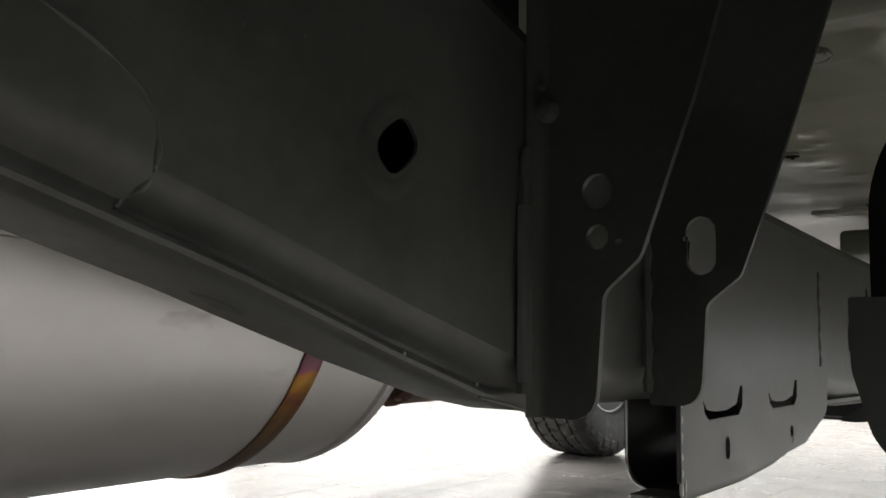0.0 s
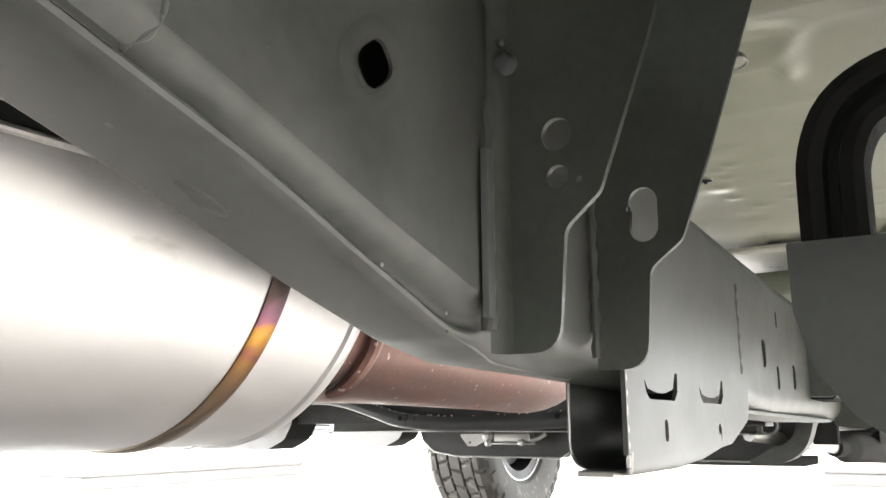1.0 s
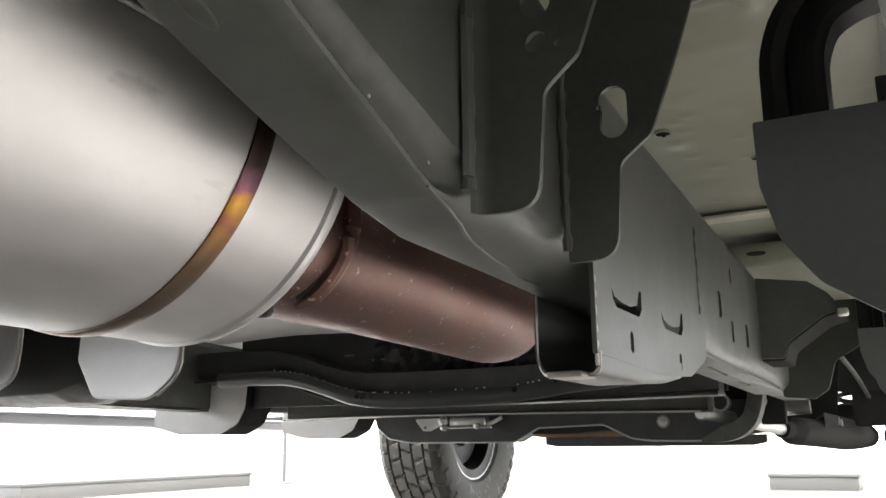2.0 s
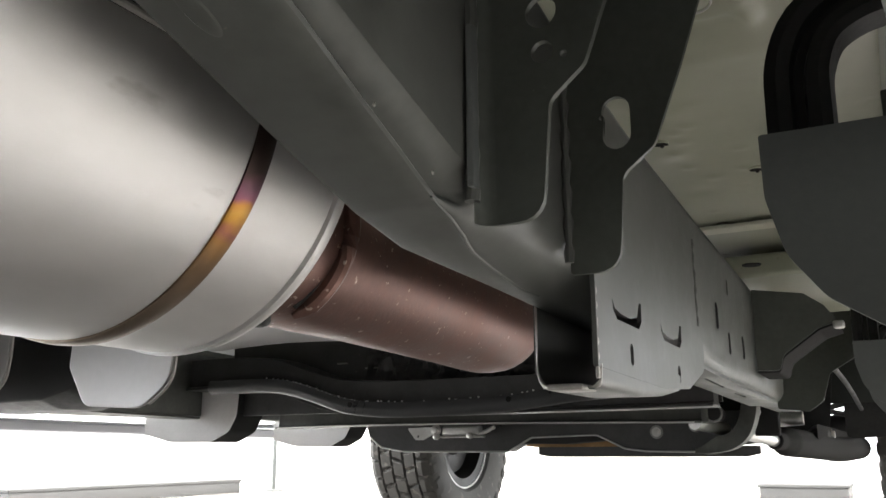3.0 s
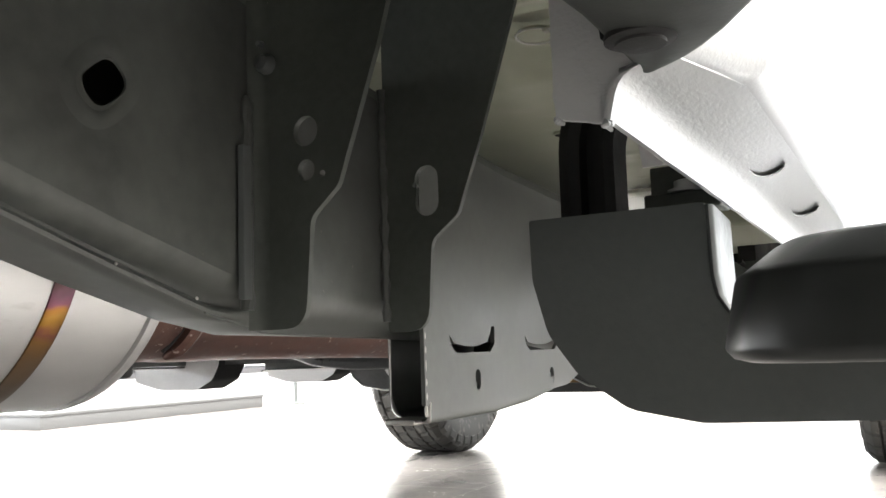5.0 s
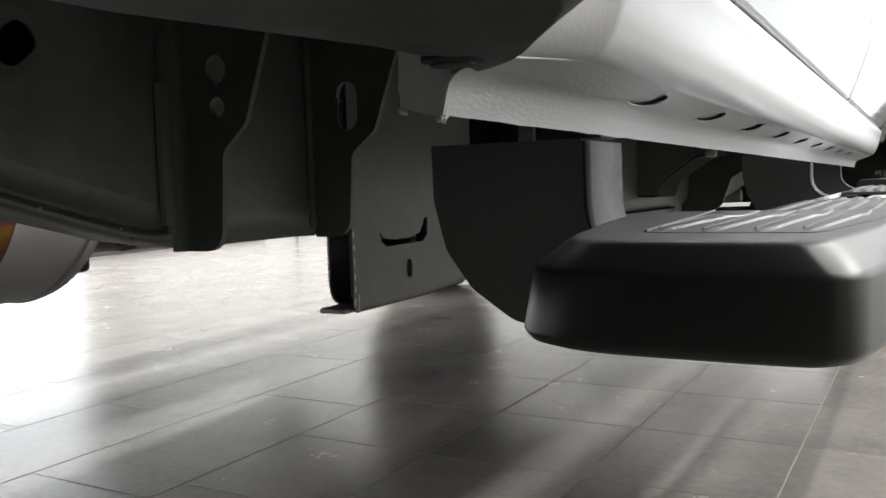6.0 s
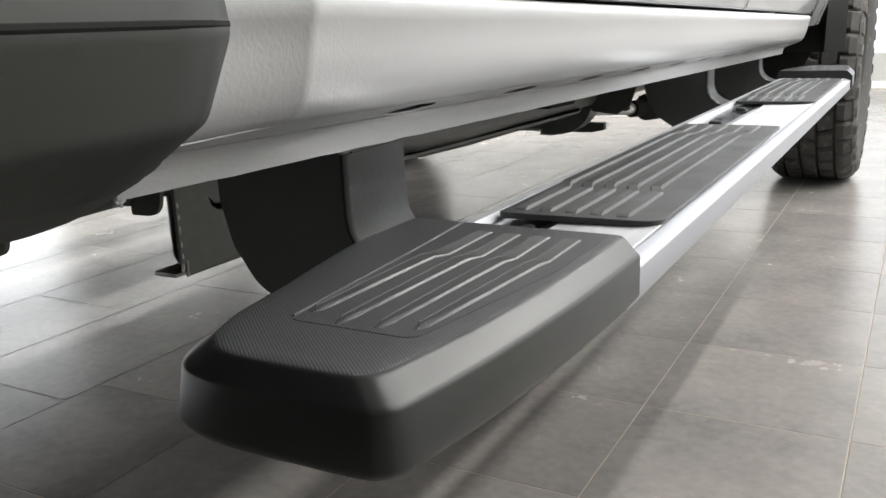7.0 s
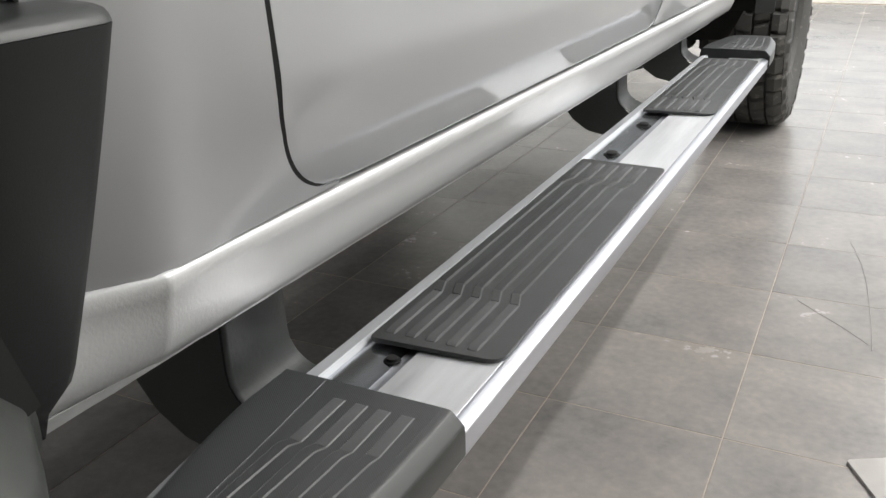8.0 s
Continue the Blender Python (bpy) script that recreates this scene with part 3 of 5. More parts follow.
# catalytic converter and exhaust
CX, CZ, CR_ = -0.45, 0.55, 0.142
prof = [(0.22, 0.06), (0.28, 0.11), (0.33, CR_ - 0.004), (0.35, CR_), (0.60, CR_), (0.79, CR_), (0.80, CR_ - 0.0008), (0.8765, CR_ - 0.001), (0.8777, CR_ - 0.0024), (0.8787, CR_ - 0.0024), (0.8797, CR_ + 0.0004), (0.883, CR_ + 0.0010), (0.889, CR_ - 0.0004), (0.8915, CR_ - 0.003), (0.893, CR_ - 0.008), (0.906, 0.10), (0.910, 0.062)]
conv = part("catalytic_converter", lathe(prof, (CX, 0, CZ), "y", 96), M_STEEL, truck, "large satin stainless catalytic converter with heat-tinted weld band")
part("weld_band", lathe([(0.7940, CR_ - 0.002), (0.7943, CR_ + 0.0008), (0.796, CR_ + 0.0019), (0.8020, CR_ + 0.0024), (0.808, CR_ + 0.0019), (0.8102, CR_ + 0.0008), (0.8105, CR_ - 0.002)], (CX, 0, CZ), "y", 96), M_HEAT, conv, "orange and purple heat-tinted weld band")
pipe_path = curve_points([(CX, 0.89, 0.525), (-0.452, 0.98, 0.512), (-0.455, 1.10, 0.509), (-0.46, 1.30, 0.504), (-0.465, 1.42, 0.500), (-0.48, 1.49, 0.512), (-0.54, 1.56, 0.545), (-0.66, 1.64, 0.57)], 6)
radii = [0.080 - 0.010 * min(1, i / 6) - 0.008 * min(1, max(0, i - 6) / 20) for i in range(len(pipe_path))]
exhaust = part("exhaust_pipe", sweep(pipe_path, radii, 32), M_PIPE, truck, "brown oxidised exhaust downpipe")
ridge = [math.radians(100 - 168 * i / 24) for i in range(25)]
part("collar", sweep([(-0.452 + 0.0715 * math.cos(w), 0.988 + 0.010 * math.sin(w + 0.3), 0.512 + 0.0715 * math.sin(w)) for w in ridge], [0.0075] * 23 + [0.006, 0.003], 10), M_PIPE, exhaust, "raised weld collar")
# black bar stands in for the shadow along the collar
part("collar_gap", sweep([(-0.452 + 0.0690 * math.cos(w), 0.978 + 0.010 * math.sin(w + 0.3), 0.512 + 0.0690 * math.sin(w)) for w in ridge[19:-1]], [0.0008 + 0.0022 * i / 4 for i in range(5)], 8), M_DARK, exhaust, "dark bar painting the shadow beside the collar")
part("sensor_boss", lathe([(0, 0.009), (-0.010, 0.009), (-0.013, 0.007), (-0.014, 0.004)], (-0.4144, 0.9250, 0.4437), "z", 14), M_DARK, exhaust, "dark threaded boss")
for z, r in ((0.5385, 0.0022), (0.5505, 0.0016)):
    part("shell_lip", sweep([(CX + 0.1468, 0.36 + 0.03 * i, z + 0.0004 * math.sin(i * 1.3)) for i in range(14)], r, 10), M_EDGE, conv, "pale rolled lip of the shell seam")
part("shell_seam", block(CX + 0.134, CX + 0.1462, 0.36, 0.75, 0.5390, 0.5500, 0.001), M_LINER, conv, "dark folded shell seam")

# floor pan
rng = random.Random(11)
DENTS = [(rng.uniform(-0.26, 0.02), rng.uniform(1.06, 1.85), rng.uniform(0.012, 0.035), rng.uniform(-0.002, 0.004)) for i in range(30)] + [(rng.uniform(-0.25, 0.0), rng.uniform(1.10, 1.85), rng.uniform(0.006, 0.012), rng.uniform(-0.0012, 0.0022)) for i in range(45)]
pan_rings = []
pan_xs = [-1.80 + 0.035 * i for i in range(41)] + [-0.395 + 0.005 * i for i in range(86)]
pan_ys = [0.70 + 0.02 * i for i in range(15)] + [1.0 + 0.006 * i for i in range(150)] + [1.90 + 0.03 * i for i in range(71)]
for y in pan_ys:
    ring = []
    for x in pan_xs:
        z = 0.715 + 0.002 * noise.noise(Vector((x * 9, y * 9, 0))) + 0.006 * noise.noise(Vector((x * 3, y * 3, 4)))
        z += 0.05 * max(0, 1 - abs(y - 1.16) / 0.10) * (1 if x > -0.3 else 0.4) * 0.5
        step = min(1, max(0, (1.065 - y) / 0.075))
        z += 0.09 * step * step * (3 - 2 * step)
        for dx, dy, r, h in DENTS:
            q = ((x - dx) ** 2 + (y - dy) ** 2) / (r * r)
            if q < 4:
                z -= h * math.exp(-1.6 * q)
        far = math.hypot(x + 0.131, y - 1.14)
        z -= 0.005 * math.exp(-((far - 0.050) / 0.010) ** 2)
        z -= 0.006 * math.exp(-(((x + 0.096) / 0.010) ** 2 + ((y - 1.205) / 0.016) ** 2))
        if abs(x - MID) < 0.22:
            z += 0.13
        ring.append(Vector((x, y, z)))
    pan_rings.append(ring)
pan = part("floor_pan", sheet(pan_rings, (0, 0, 1), 0.004), M_PAN, truck, "beige sealed sheet-metal floor pan", angle=60)
plug = part("blanking_plug", lathe([(0.002, 0.0170), (-0.0015, 0.0170), (-0.002, 0.015), (-0.002, 0.0)], (-0.138, 1.146, 0.7225), "z", 32), M_PAN, pan, "round beige blanking plug with a thin steel ring")
part("ring", sweep([(-0.138 + 0.0180 * math.cos(w), 1.146 + 0.0205 * math.sin(w), 0.7202) for w in [math.tau * i / 40 for i in range(41)]], 0.0011, 8), M_ALLOY, plug)
part("tab", block(-0.126, -0.121, 1.130, 1.138, 0.717, 0.7205, 0.001), M_EDGE, plug)
for x, y in ((-0.24, 1.462), (-0.243, 1.905), (-0.15, 1.62)):
    ring = part("drain_slot", lathe([(0.004, 0.010), (-0.001, 0.0105), (-0.0015, 0.0085), (0.002, 0.008)], (x, y, 0.7115), "z", 20), M_PAN, pan, "raised drain hole with a spring clip")
    # matt black disc paints the shade inside the drain hole
    part("slot_hole", lathe([(0.0, 0.0082), (-0.0012, 0.0082), (-0.0013, 0.0)], (x, y, 0.7115), "z", 20), M_MATT, ring)
    part("clip", join(block(x - 0.0045, x + 0.0095, y - 0.0025, y + 0.0025, 0.7083, 0.7105, 0.0008), lathe([(0, 0.003), (-0.0025, 0.002)], (x + 0.002, y, 0.7087), "z", 8)), M_RUBBER, ring, "black retaining clip")
part("floor_brace", block(-0.33, -0.02, 1.885, 1.925, 0.7010, 0.7075, 0.002), M_SEALER, pan, "pale sealed floor seam")
brace = part("floor_brace", block(-0.34, 0.0, 2.10, 2.47, 0.655, 0.70, 0.01), M_PAN, pan)
# black disc for the dark of a hole; the brace is not cut
part("brace_hole", lathe([(0.0005, 0.016), (-0.0012, 0.0155), (-0.0013, 0.0)], (-0.2127, 1.9842, 0.655), "z", 20), M_MATT, brace)

# sill and body side
RAKE = 0.016


def drop(y):
    return RAKE * (y - 0.84)


def sill_x(y):
    return -min(0.0392, 0.58 * max(0.0, 0.846 - y))


PROF = [(0.0905, 0.6226), (0.1000, 0.6225), (0.1035, 0.6222), (0.1062, 0.6215), (0.1080, 0.6203), (0.1092, 0.6186), (0.1098, 0.6164), (0.1098, 0.6138), (0.1094, 0.6110), (0.1086, 0.6075), (0.1065, 0.6030), (0.1045, 0.5910), (0.1015, 0.5790), (0.0975, 0.5680), (0.0918, 0.5590), (0.0845, 0.5555)]
sill_ys = [0.764, 0.778, 0.79, 0.81, 0.83, 0.840, 0.844, 0.846, 0.850, 0.860, 0.89, 0.95] + [1.05 + 0.1 * i for i in range(20)]
rings = [[Vector((x + sill_x(y) * (0.3 + 0.7 * (z - 0.54) / 0.09), y, z - drop(y) + (0.15 * sill_x(y) if z < 0.557 else 0))) for x, z in PROF] for y in sill_ys]
sill = part("sill", sheet(rings, (-1, 0, 0), 0.003), M_CHIP, truck, "silver sill, stone-chip textured near the flare, drain holes below", angle=60)
holes = [[(u, v) for u, v in ellipse(1.0 + 0.184 * i, 0.069, 0.028, 0.0092, 18, 0, 2.6)] for i in range(10)]
part("underside", plate([(0.764, 0.051), (2.96, 0.051), (2.96, 0.0845), (0.846, 0.0845), (0.764, 0.0680)], holes, lambda u, v, w: Vector((v, u, 0.5435 + (v - 0.051) * 0.358 + w - drop(u))), 0.0008), M_SEAM, sill)
# pale plate added close behind the drain holes so they catch light
part("cavity_roof", sheet([[Vector((x, y, 0.5435 + (x - 0.051) * 0.358 + 0.0038 - drop(y))) for x in (0.0535, 0.082)] for y in (0.87, 1.5, 2.2, 2.95)], (0, 0, 1), 0.001), M_SEAM, sill)
part("cavity_liner", sheet([[Vector((0.0528, y, 0.5449 - drop(y))), Vector((0.0528, y, 0.556 - drop(y)))] for y in (0.82, 1.5, 2.2, 2.95)], (-1, 0, 0), 0.0008), M_ARM, sill)
part("pinch_flange", sheet([[Vector((x, y, z - drop(y))) for x, z in ((0.0600, 0.5462), (0.0560, 0.5447), (0.0530, 0.5428), (0.0508, 0.5400), (0.0494, 0.5365))] + [Vector((0.047, y, 0.5265 - drop(y) + 0.0008 * noise.noise(Vector((0, y * 60, 0)))))] for y in [0.764 + 0.02 * i for i in range(110)]],
     (-1, 0, 0.2), 0.003), M_SEAM, sill, "sealed pinch weld flange", angle=70)
torn = [(0.024 - 0.004 * t + 0.006 * t * t + 0.0011 * noise.noise(Vector((t * 22, 3.1, 0))) + 0.0006 * noise.noise(Vector((t * 70, 1.7, 0))), 0.532 + 0.128 * t) for t in [i / 40 for i in range(40, -1, -1)]]
part("end_plate", plate([(0.033 + 0.002 * i, 0.530 - 0.0005 * i + 0.0006 * noise.noise(Vector((i * 0.9, 0, 5)))) for i in range(7)] + [(0.047, 0.5265), (0.051, 0.548), (0.075, 0.552), (0.085, 0.60)] + torn, [], lambda u, v, w: Vector((u, 0.766 + w, v)), 0.003), M_SEAM, sill, "pale grey closing plate of the sill with torn sealant edge")
part("sealant_blob", sweep([(0.0465 - 0.0004 * i, 0.7655 + 0.0012 * math.sin(i), 0.5262 + 0.0008 * math.sin(i * 2.1)) for i in range(8)], [0.0008, 0.0016, 0.0021, 0.0016, 0.0019, 0.0012, 0.0014, 0.0006], 8), M_SEAM, sill)
part("sealant_blob", sweep([(0.0235 + 0.0006 * i, 0.7655, 0.5322 - 0.0004 * i + 0.0005 * math.sin(i * 2.6)) for i in range(8)], [0.0006, 0.0013, 0.0016, 0.0011, 0.0015, 0.0010, 0.0012, 0.0005], 8), M_SEAM, sill)
part("stiffener", plate([(0.0065, 0.546), (0.060, 0.546), (0.060, 0.70), (0.0, 0.70), (0.0, 0.60)], [], lambda u, v, w: Vector((u, 0.948 + w, v)), 0.002), M_PRIMER, sill, "pale grey sill stiffener plate")
part("inner_wall", sheet([[Vector((x, y, z - drop(y))) for x, z in ((0.0455, 0.534), (0.040, 0.552), (0.030, 0.588), (0.020, 0.625), (0.012, 0.668), (0.006, 0.72))] for y in (0.775, 1.2, 1.8, 2.4, 2.95)], (1, 0, 0), 0.003), M_CHIP, sill, "grey inner sill wall")


def side_x(y, z):
    t = (z - 0.626 + drop(y)) / 0.3
    h = z - 0.626 + drop(y)
    soft = 0.165 * h
    firm = 0.198 * h - 0.00155 * math.log(math.cosh((h - 0.093) / 0.010) / math.cosh(9.3))
    k = min(1, max(0, (y - 0.85) / 0.10))
    k = k * k * (3 - 2 * k)
    x = 0.1085 + soft + (firm - soft) * k - 0.045 * h * h
    x -= min(0.0392, 0.58 * 0.003 * math.log(1 + math.exp(min(40.0, (0.846 - y) / 0.003)))) * (1 - 0.85 * min(1, max(0, t * 1.4)))
    return x


def door_left(z, base, y0, r):
    d = z - base
    return y0 if d >= r else y0 + r - math.sqrt(max(0, r * r - (r - d) ** 2))


ZT = 1.05
SHUT = 0.941


def shut_lean(h):
    return -0.13 * max(0.0, min(h, 0.2) - 0.06)

DOORS = [(SHUT, 2.036, 0.100, 0.012), (2.043, 3.02, 0.012, 0.03)]


def door(y0, y1, rl, rr):
    rings = []
    levels = [0, 0.0015, 0.004, 0.008, 0.014, 0.022, 0.032, 0.044, 0.052, 0.058, 0.064, 0.070, 0.076, 0.081, 0.086, 0.090, 0.094, 0.098, 0.103, 0.11, 0.125, 0.15, 0.2, 0.25, 0.3, 0.36, 0.42]
    for h in levels:
        a = door_left(h, 0, 0, rl) + (shut_lean(h) if y0 == SHUT else 0)
        b = door_left(h, 0, 0, rr)
        ring = []
        for i in range(25):
            y = y0 + a + (y1 - b - y0 - a) * i / 24
            z = 0.6256 - drop(y) + h
            edge = min(i, 24 - i) == 0 or h == 0
            ring.append(Vector((side_x(y, z) - (0.003 if edge else 0), y, z)))
        rings.append(ring)
    return sheet(rings, (-1, 0, 0), 0.018)


for a, b, c, d in DOORS:
    part("door", door(a, b, c, d), M_PAINT, truck, "glossy silver cab door with a dark shut line", angle=50)
levels = [0.6215, 0.6235] + [0.6256 + 0.072 * (i / 16) ** 1.6 for i in range(1, 17)] + [0.71, 0.75, 0.80, 0.86, 0.92, 1.0, ZT]
rings = []
for z in levels:
    hz = z - 0.6256 + drop(0.97)
    right = SHUT + shut_lean(hz) + door_left(max(0.0, hz), 0, 0, 0.100) - 0.0078
    rings.append([Vector((side_x(y, z), y, z)) for y in [0.775 + (right - 0.775) * i / 12 for i in range(13)]])
part("quarter_panel", sheet(rings, (-1, 0, 0), 0.003), M_PAINT, truck, "glossy silver body panel behind the flare", angle=50)
# black strip just below the surface paints the shade inside the shut line
gap = []
for h in [0.002, 0.006, 0.011, 0.018, 0.027, 0.038, 0.05, 0.06, 0.07, 0.08, 0.09, 0.10, 0.13, 0.17, 0.2, 0.25, 0.3, 0.36, 0.41]:
    y = SHUT + shut_lean(h) + door_left(h, 0, 0, 0.100)
    z = 0.6256 - drop(y) + h
    gap.append([Vector((side_x(v, z) - 0.0030, v, z)) for v in (y - 0.0074, y - 0.0036, y - 0.0002)])
part("shut_seal", sheet(gap, (-1, 0, 0), 0.006), M_MATT, truck, "black strip painting the shade in the door shut line", angle=60)
# added black sheet behind the doors keeps their gaps dark
part("door_aperture", block(0.065, 0.083, 0.90, 3.04, 0.60, ZT), M_MATT, truck, "matt black backing behind the door gaps")
part("front_wing", sheet([[Vector((side_x(y, z), y, z)) for z in (0.56, 0.60, 0.65, 0.72, 0.8, 0.9, ZT)] for y in (3.027, 3.06, 3.10, 3.18, 3.26)], (-1, 0, 0), 0.003), M_PAINT, truck, "silver front wing ahead of the cab door")

# wheel arch: flare, lower moulding, liner
flare_rings = []
for i in range(22):
    t = i / 21
    z = 0.552 + 0.55 * t * 0.405
    t *= 0.405
    fx = 0.079 + 0.385 * (z - 0.56) * (1 - 0.22 * t) if z > 0.56 else 0.077
    yf = 0.792 + 0.010 * math.sin(t * 2) - 0.03 * max(0, 1 - t * 20) ** 2
    yb = 0.722 - 0.03 * t + 0.02 * max(0, 1 - t * 8)
    flare_rings.append([Vector(p) for p in ((0.052, yf - 0.004, z), (fx - 0.012, yf, z), (fx - 0.003, yf - 0.003, z), (fx + 0.002, yf - 0.012, z), (fx + 0.008, yb + 0.02, z), (fx + 0.006, yb + 0.006, z), (fx - 0.004, yb, z), (0.052, yb, z))])
flare = part("wheel_arch_flare", loft(flare_rings), M_PLASTIC, truck, "black textured plastic wheel arch flare")
crown = flare_rings[-1]
part("flare_ledge", loft([[Vector((max(0.052, q.x - cut), 0.75 + (q.y - 0.75) * (1 - cut * 1.5), q.z + up)) for q in crown] for cut, up in ((0.0, 0.0004), (0.0012, 0.0036), (0.004, 0.0064), (0.010, 0.008), (0.05, 0.0105), (0.09, 0.0115))]), M_CAPSIDE, flare, "glossy black upper ledge of the flare", angle=60)
part("upper_panel", sheet([[Vector((x, y, z)) for x, z in ((0.098, 0.72), (0.112, 0.80), (0.122, 0.90), (0.13, 1.05))] for y in (0.60, 0.68, 0.74, 0.776)], (-1, 0, 0), 0.003), M_PAINT, flare, "silver body panel above the flare")
bl = []
for y, xb, xm, xt in ((0.36, 0.150, 0.205, 0.212), (0.50, 0.152, 0.208, 0.216), (0.60, 0.150, 0.210, 0.219), (0.645, 0.149, 0.2095, 0.2185), (0.660, 0.145, 0.206, 0.2155), (0.674, 0.139, 0.196, 0.208), (0.6945, 0.127, 0.170, 0.179), (0.710, 0.117, 0.149, 0.155),
                      (0.733, 0.103, 0.117, 0.118), (0.745, 0.096, 0.103, 0.103), (0.757, 0.087, 0.091, 0.091), (0.765, 0.079, 0.082, 0.082), (0.770, 0.072, 0.074, 0.074), (0.773, 0.066, 0.067, 0.067)):
    inner = 0.036 + 0.020 * min(1, max(0, (y - 0.60) / 0.10))
    tip = min(1.0, (xt - inner) / 0.10)
    sec = fillet([(inner, 0.5485, 0.004), (inner + 0.35 * (xb - inner), 0.5458, 0.01), (xb, 0.5470, 0.006), (xb + 0.45 * (xm - xb), 0.5590, 0.01), (xm, 0.5785, 0.012), (xt, 0.603, 0.010), (xt - 0.003 * tip, 0.620, 0.010), (xt - 0.022 * tip, 0.635, 0.010), (inner + 0.5 * (xt - inner), 0.652, 0.02), (inner, 0.660, 0.01)], 4)
    bl.append([Vector((u, y, v)) for u, v in sec])
mould = part("flare_end_moulding", loft(bl), M_MOULD, flare, "scuffed black plastic lower end of the flare", angle=55)
seam = [(0.2120, 0.37), (0.2160, 0.50), (0.2190, 0.60), (0.2185, 0.645), (0.2155, 0.660), (0.2080, 0.674), (0.1790, 0.6945), (0.1550, 0.710), (0.1180, 0.733), (0.1030, 0.745), (0.0910, 0.757)]
part("seam_line", sweep([(x - 0.0012, y - 0.001 * min(1, max(0, (y - 0.6) / 0.1)), 0.6050) for x, y in seam], 0.0014, 8), M_MATT, mould)
part("push_pin", lathe([(0.001, 0.0125), (-0.0012, 0.0125), (-0.002, 0.009), (-0.003, 0.0088), (-0.0035, 0.004)], (0.0685, 0.735, 0.5470), "z", 24), M_RUBBER, mould, "round black push pin")
lin = []
for i in range(25):
    w = math.radians(46 + 126 * i / 24)
    lin.append([Vector((x, 0.06 + 0.70 * math.cos(w), 0.46 + 0.68 * math.sin(w))) for x in (-0.19, -0.1, 0.0, 0.1)])
arch = []
for i in range(40):
    w = math.radians(12 + 166 * i / 39)
    arch.append([Vector((x, -0.09 + r * math.cos(w) * 1.03, 0.46 + r * math.sin(w) * 0.95)) for x, r in ((0.06, 0.70), (0.135, 0.705), (0.150, 0.715), (0.155, 0.80), (0.10, 0.815))])
part("arch_lip", sheet(arch, (-1, 0, 0), 0.006), M_PLASTIC, flare, "black plastic lip round the wheel arch")
bed = []
for i in range(40):
    w = math.radians(12 + 166 * i / 39)
    y, z = -0.09 + 0.80 * math.cos(w) * 1.03, 0.46 + 0.80 * math.sin(w) * 0.95
    bed.append([Vector((0.105, y, z)), Vector((0.115, y, max(z, 1.30)))])
part("bed_side", sheet(bed, (-1, 0, 0), 0.004), M_PAINT, truck, "silver bed side above the wheel arch")
part("wheel_arch_liner", sheet(lin, (0, 0, 1), 0.004), M_LINER, truck, "black plastic wheel arch liner")

# running board
SECTION = fillet([(0.0705, 0.4455, 0.002), (0.0735, 0.4545, 0.003), (0.088, 0.4570, 0.001), (0.091, 0.4505, 0.001), (0.130, 0.4495, 0.001), (0.1335, 0.4489, 0), (0.1375, 0.4489, 0), (0.141, 0.4530, 0.001), (0.196, 0.4540, 0.001), (0.205, 0.4546, 0.001),
                  (0.2195, 0.4560, 0.003), (0.2305, 0.4520, 0.003), (0.2300, 0.4290, 0.004), (0.205, 0.4265, 0.004), (0.085, 0.4265, 0.006)], 3)


def bdrop(y):
    return 0.006 * (y - 0.98)


board = part("running_board", loft([[Vector((x, y, z - bdrop(y))) for x, z in SECTION] for y in (0.975, 1.4, 1.9, 2.4, 2.72)]), M_ALU, truck, "brushed aluminium running board with black treads", angle=25)
part("channel_strip", loft([[Vector((x, y, z - bdrop(y))) for x, z in ((0.0905, 0.4509), (0.1295, 0.4499), (0.1295, 0.4503), (0.0905, 0.4513))] for y in (0.985, 1.5, 2.1, 2.71)]), M_CHROME, board, "polished channel")
part("inner_rim", loft([[Vector((x, y, z - bdrop(y))) for x, z in ((0.0708, 0.4470), (0.0730, 0.4548), (0.0742, 0.4553), (0.0876, 0.4577), (0.0905, 0.4520), (0.0885, 0.4520), (0.0870, 0.4560), (0.0750, 0.4540))] for y in (0.99, 1.5, 2.1, 2.71)]), M_RIM, board, "brushed inner rim")
part("channel_floor", loft([[Vector((x, y, z - bdrop(y))) for x, z in ((0.1412, 0.4530), (0.1955, 0.4540), (0.2050, 0.4547), (0.2170, 0.4558), (0.2168, 0.4564), (0.2048, 0.4552), (0.1955, 0.4546), (0.1412, 0.4536))] for y in (0.99, 1.5, 2.1, 2.71)]), M_BRUSH_LIT, board, "brushed channel floor, aluminium brightened for its reflected light")


